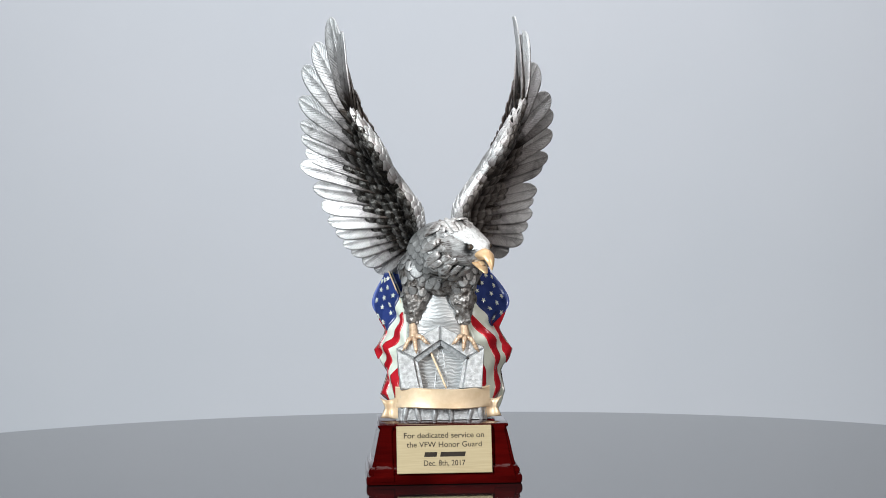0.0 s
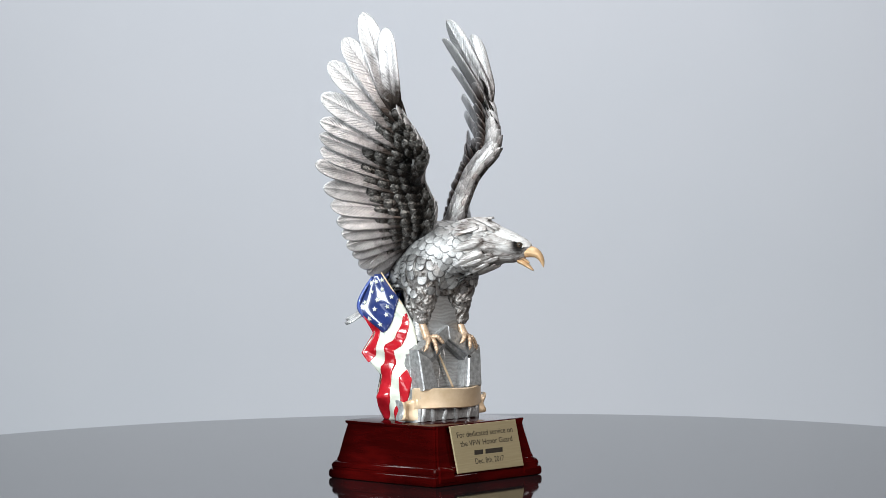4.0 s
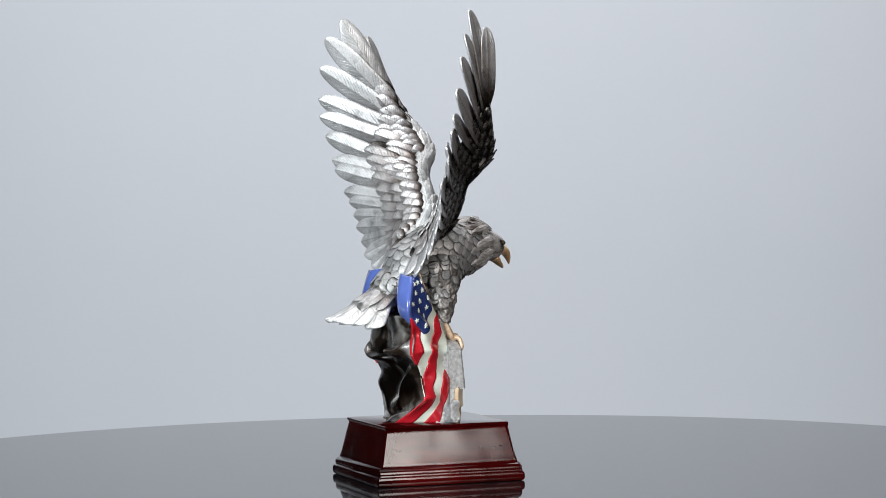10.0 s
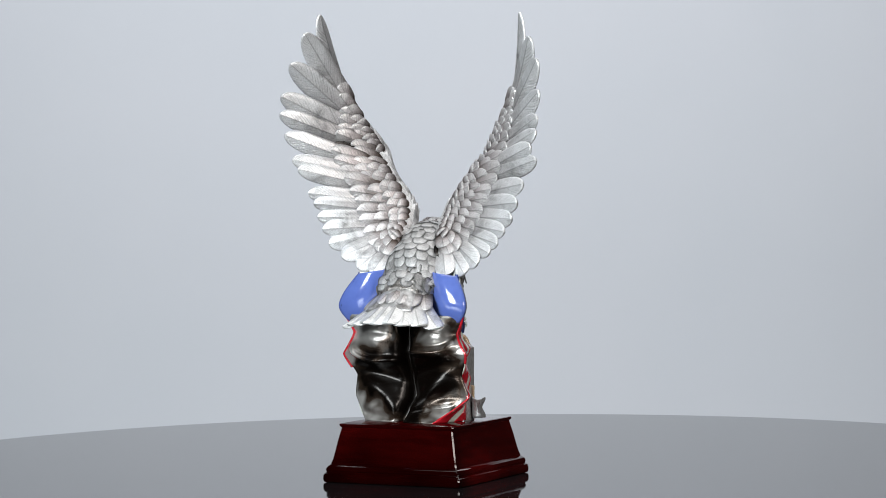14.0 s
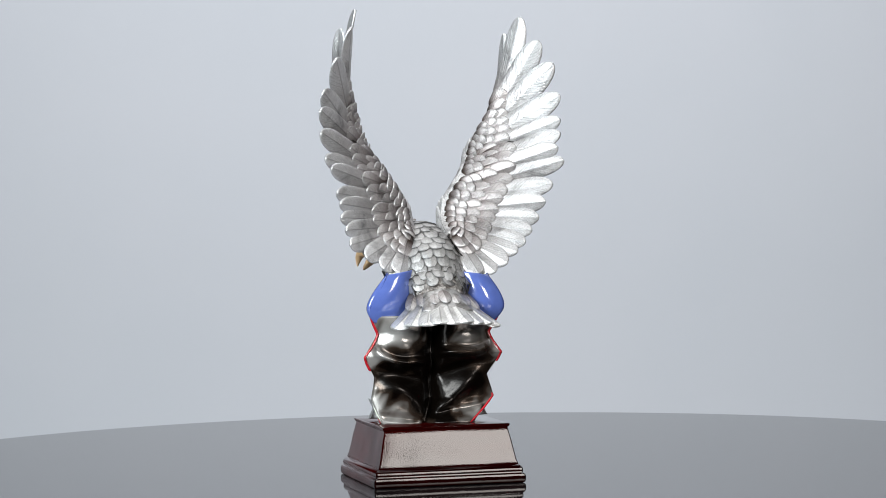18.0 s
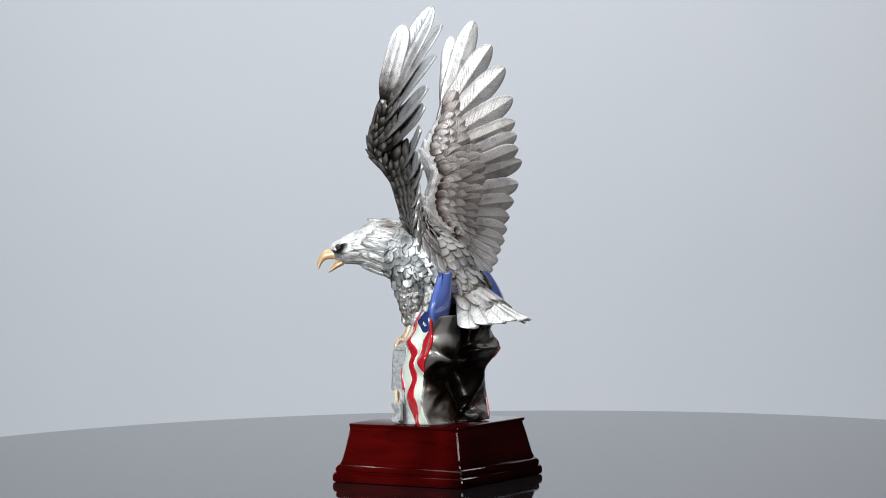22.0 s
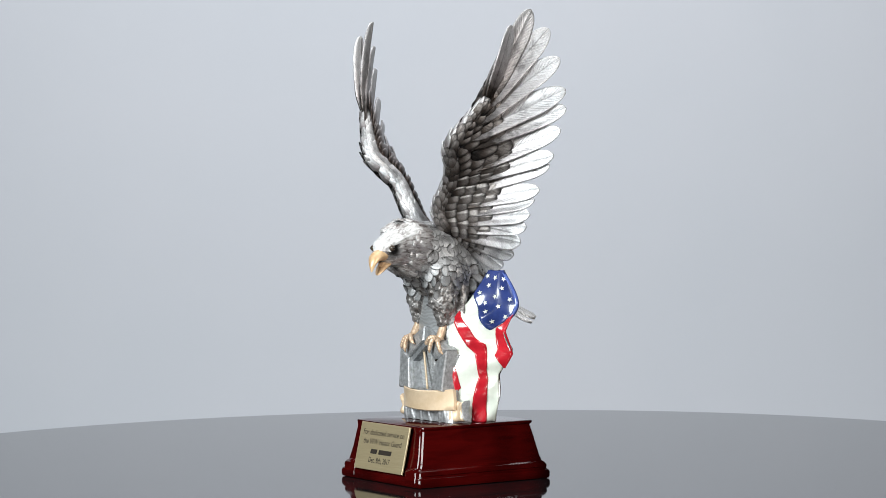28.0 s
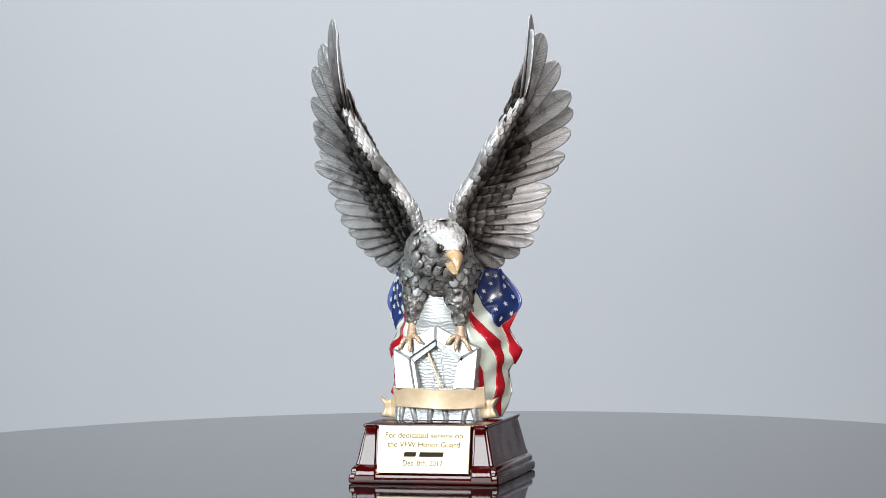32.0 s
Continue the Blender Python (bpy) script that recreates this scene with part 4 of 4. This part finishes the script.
def head_details():
    fwd = (mm(30, -83, 173) - mm(16, -57, 180.5)).normalized()
    side = fwd.cross(Vector((0, 0, 1))).normalized()
    up = side.cross(fwd)
    at = lambda f, s, u: mm(27.5, -66.7, 178.0) + fwd * f / 1000 + side * s / 1000 + up * u / 1000
    # sections of the skull, in mm: along, top, underside, half width
    skull = ((-33, 14.2, -26.0, 19.0), (-26, 13.6, -22.0, 17.4), (-19, 12.6, -18.4, 15.4), (-12, 11.6, -15.6, 13.8), (-5, 10.4, -13.2, 12.4), (0, 9.2, -11.8, 11.0), (4, 8.2, -9.6, 9.2), (7.5, 6.8, -6.5, 6.8), (9.8, 5.2, -2.0, 3.8))
    n, sides = 84, 96
    pts, crown = [], []
    for i in range(n + 1):
        q = i / n * (len(skull) - 1)
        f, top, low, w = (lerp_lin([row[k] for row in skull], q) for k in range(4))
        mid = low + (top - low) * 0.52
        ring, pale = [], []
        for j in range(sides):
            a = 2 * math.pi * j / sides
            c, d = math.cos(a), math.sin(a)
            x = w * (abs(c) ** 0.86) * (1 if c > 0 else -1)
            u = mid + ((top - mid) * d ** 0.80 if d > 0 else (low - mid) * (-d))
            # brow shelf above a hollow for the eye
            near = math.exp(-((f - 3.0) / 6.5) ** 2)
            x *= 1 + near * (0.13 * math.exp(-((u - 6.8) / 1.3) ** 2) - 0.20 * math.exp(-((u - 2.9) / 1.9) ** 2))
            # strands combed back from the face, deeper towards the neck
            back = min(1.0, max(0.0, (6 - f) / 30))
            lane = a * 5.2 + 0.9 * noise.noise(Vector((f * 0.05, a * 1.3, 2.0)))
            strand = noise.noise(Vector((lane, f * 0.030, 5.0))) + 0.6 * noise.noise(Vector((lane * 2.7, f * 0.055, 8.0))) + 0.35 * noise.noise(Vector((lane * 6.0, f * 0.10, 1.0)))
            k = 1 + strand * (0.018 + 0.085 * back) * (0.45 if d > 0.75 else 1.0)
            ring.append(at(f, x * k, mid + (u - mid) * k))
            pale.append(d > 0.50 + 0.16 * noise.noise(Vector((a * 6, f * 0.12, 4.0))) * (1 - near) - (0.42 if f > 4.5 else 0.06) * near)
        pts.append(ring); crown.append(pale)
    for name, keep, mat, label in (("head", False, HEAD_MAT, "silver head with feathers combed back in grooves"), ("crown", True, CROWN_MAT, "flat pale silver crown of the head")):
        bm = bmesh.new()
        grid = [[bm.verts.new(p) for p in ring] for ring in pts]
        for i in range(n):
            for j in range(sides):
                if crown[i][j] == keep:
                    e = (j + 1) % sides
                    bm.faces.new((grid[i][j], grid[i][e], grid[i + 1][e], grid[i + 1][j]))
        if keep:
            bm.faces.new(grid[n])
        bmesh.ops.delete(bm, geom=[v for v in bm.verts if not v.link_faces], context="VERTS")
        part(name, bm, mat, BODY, label)
    for sx in (-1, 1):
        bm = bmesh.new()
        bmesh.ops.create_uvsphere(bm, u_segments=16, v_segments=10, radius=0.0023, matrix=Matrix.Translation(at(2.6, sx * 8.3, 3.2)))
        eye = part("eye", bm, IRIS_BROWN, BODY, "small glossy brown eye")
        bm = bmesh.new()
        bmesh.ops.create_uvsphere(bm, u_segments=12, v_segments=8, radius=0.0012, matrix=Matrix.Translation(at(3.1, sx * 9.6, 3.3)))
        part("pupil", bm, EYE_BLACK, eye, "black pupil")

    def horn(name, rows, label):
        """Lofts a beak from (top, underside, half width) rows in the head's own plane."""
        bm = bmesh.new()
        rings, m = [], 6 * (len(rows) - 1)
        for i in range(m + 1):
            q = i / m * (len(rows) - 1)
            t = along([Vector((r[0][0], r[0][1], 0)) for r in rows], q)
            b = along([Vector((r[1][0], r[1][1], 0)) for r in rows], q)
            w = lerp_lin([r[2] for r in rows], q)
            ring = []
            for j in range(20):
                a = 2 * math.pi * j / 20
                p = (t + b) / 2 + (t - b) / 2 * math.sin(a)
                ring.append(bm.verts.new(at(p.x, w * math.cos(a) * (1 - 0.25 * max(0.0, math.sin(a))), p.y)))
            rings.append(ring)
        bridge(bm, rings)
        bm.faces.new(rings[0]); bm.faces.new(rings[-1])
        return part(name, bm, BEAK_GOLD, BODY, label)

    horn("upper_beak", (((6.0, 3.4), (2.5, -7.0), 7.2), ((12.0, 3.8), (8.5, -5.6), 6.5), ((16.6, 2.4), (14.2, -4.2), 5.4), ((20.6, -1.2), (17.6, -5.0), 3.9), ((22.8, -5.4), (20.4, -7.4), 2.2), ((23.4, -9.8), (22.9, -10.0), 0.4)), "hooked gold upper beak")
    horn("lower_beak", (((3.0, -6.8), (3.0, -11.6), 5.6), ((7.5, -8.2), (7.2, -12.4), 4.9), ((12.0, -10.4), (11.6, -13.6), 3.7), ((16.0, -13.4), (15.8, -14.6), 1.3)), "open gold lower beak")
    horn("tongue", (((2.0, -5.6), (2.0, -7.6), 3.6), ((7.0, -6.4), (7.0, -8.2), 3.0), ((11.5, -8.6), (11.2, -9.8), 1.6)), "gold tongue in the open beak")


head_details()


def foot_of(ankle, foot, toes):
    bm = bmesh.new()
    tube(bm, [mm(*ankle) + mm(0, 0, 4), mm(*ankle), mm(*foot)], [(0.0032, 0.0032), (0.0028, 0.0028), (0.0036, 0.0032)], Vector((0, 1, 0.1)), 5, 12)
    f = part("foot", bm, FOOT_GOLD, TROPHY, "gold clawed foot gripping the pillar")
    for t in toes:
        a, e = mm(*foot), mm(*t)
        m1 = a.lerp(e, 0.4) + Vector((0, -0.003, 0.0032))
        m2 = a.lerp(e, 0.78) + Vector((0, -0.0022, 0.0006))
        line = [a, m1, m2, e]
        pts = [along(line, i * 3 / 22) for i in range(23)]
        fat = [lerp_lin([0.0022, 0.0018, 0.0015, 0.0004], i * 3 / 22) + (0.00022 if i % 2 and i < 17 else -0.00016) for i in range(23)]
        bm = bmesh.new()
        tube(bm, pts, [(max(r, 0.0003), max(r, 0.0003)) for r in fat], Vector((0.1, 1, 0.2)), 2, 10)
        part("toe", bm, FOOT_GOLD, f, "ringed gold toe with claw")


foot_of((-20.8, -9, 121), (-20.5, -14.5, 109), [(-18.7, -22.7, 97.5), (-29.6, -19.5, 99.5), (-8.4, -20.5, 104.5)])
foot_of((18.7, -10.7, 120), (19.5, -15.0, 109), [(17.2, -22.5, 98.5), (30.0, -18.0, 97.5), (8.6, -20.5, 104.0)])


def wing(sx, lead, tips, sag_primary, outward):
    """A raised wing: a thick leading arm and blade, flight feathers, and rows of coverts on both faces."""
    lead = [mm(*p) for p in lead]
    tips = [mm(*p) for p in tips]
    n = len(tips)
    mean = sum(tips, Vector()) / n
    lead = [p + (mean - p).normalized() * (0.0070 if i < 5 else 0.001) + outward * (0.003 if i < 5 else 0.0) for i, p in enumerate(lead)]
    spread = [0.0, 0.14, 0.38, 0.64, 0.90]
    spread += [1.18 + (len(lead) - 1 - 1.18) * (i / (n - 6)) ** 0.58 for i in range(n - 5)]

    def root_at(s):
        return along(lead, lerp_lin(spread, s))

    def tip_at(s):
        return along(tips, s)

    def dorsal(s):
        r, t = root_at(s), tip_at(s)
        nrm = (t - r).cross(tip_at(min(s + 0.6, n - 1)) - tip_at(max(s - 0.6, 0))).normalized()
        if nrm.dot(outward) < 0:
            nrm = -nrm
        return nrm

    def run(s):
        """The way along the row of feather tips."""
        return (tip_at(min(s + 0.6, n - 1)) - tip_at(max(s - 0.6, 0))).normalized()

    def sag_at(s):
        return lerp_list([sag_primary, sag_primary, sag_primary * 0.6, 0.0, 0.02, 0.03], s)

    def on(s, f, off):
        """A point of the wing: s along the row of feathers, f from arm to tip, off towards the back of the wing."""
        r, t, d = root_at(s), tip_at(s), dorsal(s)
        return r.lerp(t, f) + d * (sag_at(s) * (t - r).length * 4 * f * (1 - f) + off)

    bm = bmesh.new()
    rows = []
    for i in range(4 * (n - 1) + 1):
        s = i / 4
        row = []
        span = min(1.0, max(0.35, (s - 2.5) / 3))
        for f in (0.0, 0.05 * span, 0.12 * span, 0.22 * span, 0.34 * span, 0.46 * span):
            th = (0.0042 * (1 - f / 0.47) ** 1.3) * min(1.0, max(0.12, (s - 1) / 3.5)) + 0.0005
            row.append(bm.verts.new(on(s, f, th)))
        for f in (0.46 * span, 0.34 * span, 0.22 * span, 0.12 * span, 0.05 * span, 0.0):
            th = (0.0042 * (1 - f / 0.47) ** 1.3) * min(1.0, max(0.12, (s - 1) / 3.5)) + 0.0005
            row.append(bm.verts.new(on(s, f, -th)))
        rows.append(row)
    bridge(bm, rows)
    bm.faces.new(rows[0]); bm.faces.new(rows[-1])
    panel = part("wing", bm, WING_CORE, TROPHY, "raised antiqued silver wing with separate cast feathers")
    # rounded leading arm
    bm = bmesh.new()
    fat = (0.0028, 0.0062, 0.0068, 0.0064, 0.0066, 0.0075, 0.0050)
    tube(bm, lead, [(r, r) for r in fat], outward, 10, 20, 0.06, sx)
    part("wing_arm", bm, SILVER, panel, "rounded leading edge of the wing")
    rnd = random.Random(17 + sx)
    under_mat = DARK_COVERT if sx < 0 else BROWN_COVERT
    # small flat feathers along the arm, pointing to the hand
    for row in range(7):
        ang = radians((-95, -60, -25, 10, 45, 80, 115)[row])
        p = 0.30 + 0.11 * (row % 2)
        while p < len(lead) - 1.3:
            c, ahead = along(lead, p), (along(lead, p - 0.05) - along(lead, p + 0.05)).normalized()
            fore = (c - mean).normalized()
            fore = (fore - ahead * fore.dot(ahead)).normalized()
            back = ahead.cross(fore)
            if back.dot(outward) < 0:
                back = -back
            nrm = fore * math.cos(ang) + back * math.sin(ang)
            base = c + nrm * (lerp_lin(fat, p) - 0.0003)
            size = rnd.uniform(0.013, 0.018)
            bm = feather_mesh(base - ahead * size * 0.5 - nrm * 0.0006, base + ahead * size * 0.7 + nrm * rnd.uniform(0.0, 0.0007), size * 0.46, nrm, 0.04, 0.0009, 7, 0.45, 0.12)
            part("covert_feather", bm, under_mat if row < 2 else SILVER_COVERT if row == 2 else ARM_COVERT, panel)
            p += 0.30 if p > 1 else 0.20
    for i in range(n):
        gap = min((tips[i] - tips[max(i - 1, 0)]).length or 1, (tips[min(i + 1, n - 1)] - tips[i]).length or 1)
        gap = max(gap, 0.0105)
        width = (0.0150, 0.0178, 0.0195, 0.0200, 0.0195)[i] if i < 5 else min(0.0165, gap * 1.22 + 0.002)
        r = on(i, 0.0 if i < 5 else 0.06, 0.0)
        nrm = dorsal(i) + run(i) * (0.10 if i < 5 else 0.20)
        hand = i < 5
        bm = feather_mesh(r, tips[i] + (tips[i] - r).normalized() * 0.0010, width, nrm, sag_at(i) * 0.9, 0.0026, 18, 0.70 if hand else 0.76, 0.09, 0.0, 0.24 if hand else 0.14, (0.02 if hand else -0.10) if sx < 0 else (0.08 if hand else -0.09), 0.45)
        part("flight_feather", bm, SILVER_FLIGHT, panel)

    # covert rows: start of the feathers, their ends, spacing, width, lift, first feather
    def rows_of(face, mat, table):
        for j, (f0, f1, step, wide, lift, first) in enumerate(table):
            s = first + 0.2 * (j % 2) + (0.8 if face < 0 and sx < 0 else 0.0)
            while s < n - 0.7:
                q = s + rnd.uniform(-0.07, 0.07)
                short = lerp_list([0.60, 0.64, 0.80, 1.0], (q - 1.0) / 1.7)
                e = f1 * short + rnd.uniform(-0.012, 0.012)
                swell = (lambda f: 0.0034 * math.exp(-((f - 0.14) / 0.18) ** 2)) if face > 0 else (lambda f: 0.0)
                a = on(q, f0 * short, face * (lift + swell(f0)))
                b = on(q, e, face * (lift * 0.9 + 0.0012 + swell(e)))
                bm = feather_mesh(a, b, wide * rnd.uniform(0.94, 1.08), dorsal(q) * face + run(q) * 0.16, 0.03, 0.0018, 12, 0.58 if face < 0 else 0.64, 0.13)
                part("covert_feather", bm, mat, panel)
                s += wide * step / max(0.004, (on(s + 0.1, e, 0.0) - on(s - 0.1, e, 0.0)).length * 5)

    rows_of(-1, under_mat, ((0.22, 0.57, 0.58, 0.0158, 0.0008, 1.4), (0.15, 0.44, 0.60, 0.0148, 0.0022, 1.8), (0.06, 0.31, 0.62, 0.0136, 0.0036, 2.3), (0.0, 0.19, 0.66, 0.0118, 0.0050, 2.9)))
    rows_of(1, SILVER_COVERT, ((0.16, 0.56, 0.66, 0.0140, 0.0010, 1.5), (0.06, 0.385, 0.68, 0.0132, 0.0026, 2.2), (0.0, 0.235, 0.70, 0.0118, 0.0042, 2.8), (0.0, 0.13, 0.72, 0.0100, 0.0054, 3.4)))
    return panel


R_LEAD = [(-66, -36, 290), (-45, -42, 254), (-38, -33, 239), (-30, -25, 227), (-17, -21, 206), (-17, -9, 195), (-18, 3, 187)]
R_TIPS = [(-72, -27.7, 345), (-80.5, -11.7, 357), (-92.6, -3.3, 338), (-101.9, 3.3, 320), (-105.3, 8.1, 295.6), (-104.5, 10.5, 276.6),
          (-104.1, 12, 266), (-101, 15.1, 255), (-105.5, 15.6, 244.6), (-95.5, 17.8, 226.7), (-89.7, 16.8, 213), (-84.5, 15.8, 200.7),
          (-78.5, 17, 191), (-72.9, 17.9, 182), (-66.3, 18.4, 175), (-57.3, 21.1, 166.7), (-47, 22.4, 159.8), (-33, 26, 159)]
L_LEAD = [(71, -5, 297), (51, -27, 259), (39, -20, 240), (31, -17, 228), (18, -17, 207), (17, -6, 195), (17, 5, 187)]
L_TIPS = [(70.6, 21.1, 346.2), (64.6, 43.2, 358.9), (71.1, 54.6, 344.4), (82.8, 56.2, 321.5), (92.4, 54.7, 297.4), (94.4, 53.6, 283.7),
          (93.2, 49, 267.6), (89.2, 45.1, 248.5), (84.6, 44.4, 240.9), (79.4, 38.4, 222.5), (76.3, 35.5, 214.6), (75.1, 32.1, 203.9),
          (71.3, 31.2, 194.3), (67.4, 28.4, 182.9), (55.4, 29.7, 173), (42, 28.5, 164), (29.8, 28, 160.5)]
wing(-1, R_LEAD, R_TIPS, -0.03, Vector((0.68, 0.73, 0)))
wing(1, L_LEAD, L_TIPS, -0.015, Vector((-0.88, 0.46, 0)))


def tail():
    bm = bmesh.new()
    tube(bm, [mm(0, 34, 146), mm(0, 48, 138), mm(0, 57, 132)], [(0.014, 0.007), (0.018, 0.005), (0.020, 0.003)], steps=6, sides=16)
    hub = part("tail", bm, SILVER, TROPHY, "spread fan of silver tail feathers")
    n = 9
    for i in range(n):
        f = i / (n - 1) * 2 - 1
        root = mm(11 * f, 36, 149 - 3 * abs(f))
        tip = mm(41 * f, 79 - 23 * f * f, 123.5 - 4.0 * f * f + (0.8 if i % 2 else 0))
        nrm = Vector((0.25 * f, 0.35, 1))
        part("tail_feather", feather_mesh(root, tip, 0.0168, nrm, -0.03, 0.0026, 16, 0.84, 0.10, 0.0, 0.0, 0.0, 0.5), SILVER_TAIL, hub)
    for i in range(7):
        f = i / 6 * 2 - 1
        part("covert_feather", feather_mesh(mm(16 * f, 31 - 3 * abs(f), 152 - 4 * abs(f)), mm(27 * f, 57 - 10 * f * f, 138.5 - 6 * f * f), 0.0115, Vector((0.3 * f, 0.4, 1)), 0.04, 0.0013, 8, 0.6, 0.1), SILVER_COVERT, hub)


tail()


# ---------------------------------------------------------------- turning
def motions():
    rows, disc = [], []
    for k in range(33):
        a = TURN_START + TURN_RATE * k
        c, s = math.cos(radians(a)), math.sin(radians(a))
        rows.append((k, pose(c * AXIS_X - s * AXIS_Y, s * AXIS_X + c * AXIS_Y, 0.0, 0, 0, a)))
        disc.append((k, pose(0, 0, 0, 0, 0, a)))
    walk(TROPHY, rows)
    walk(TURNTABLE, disc)


motions()
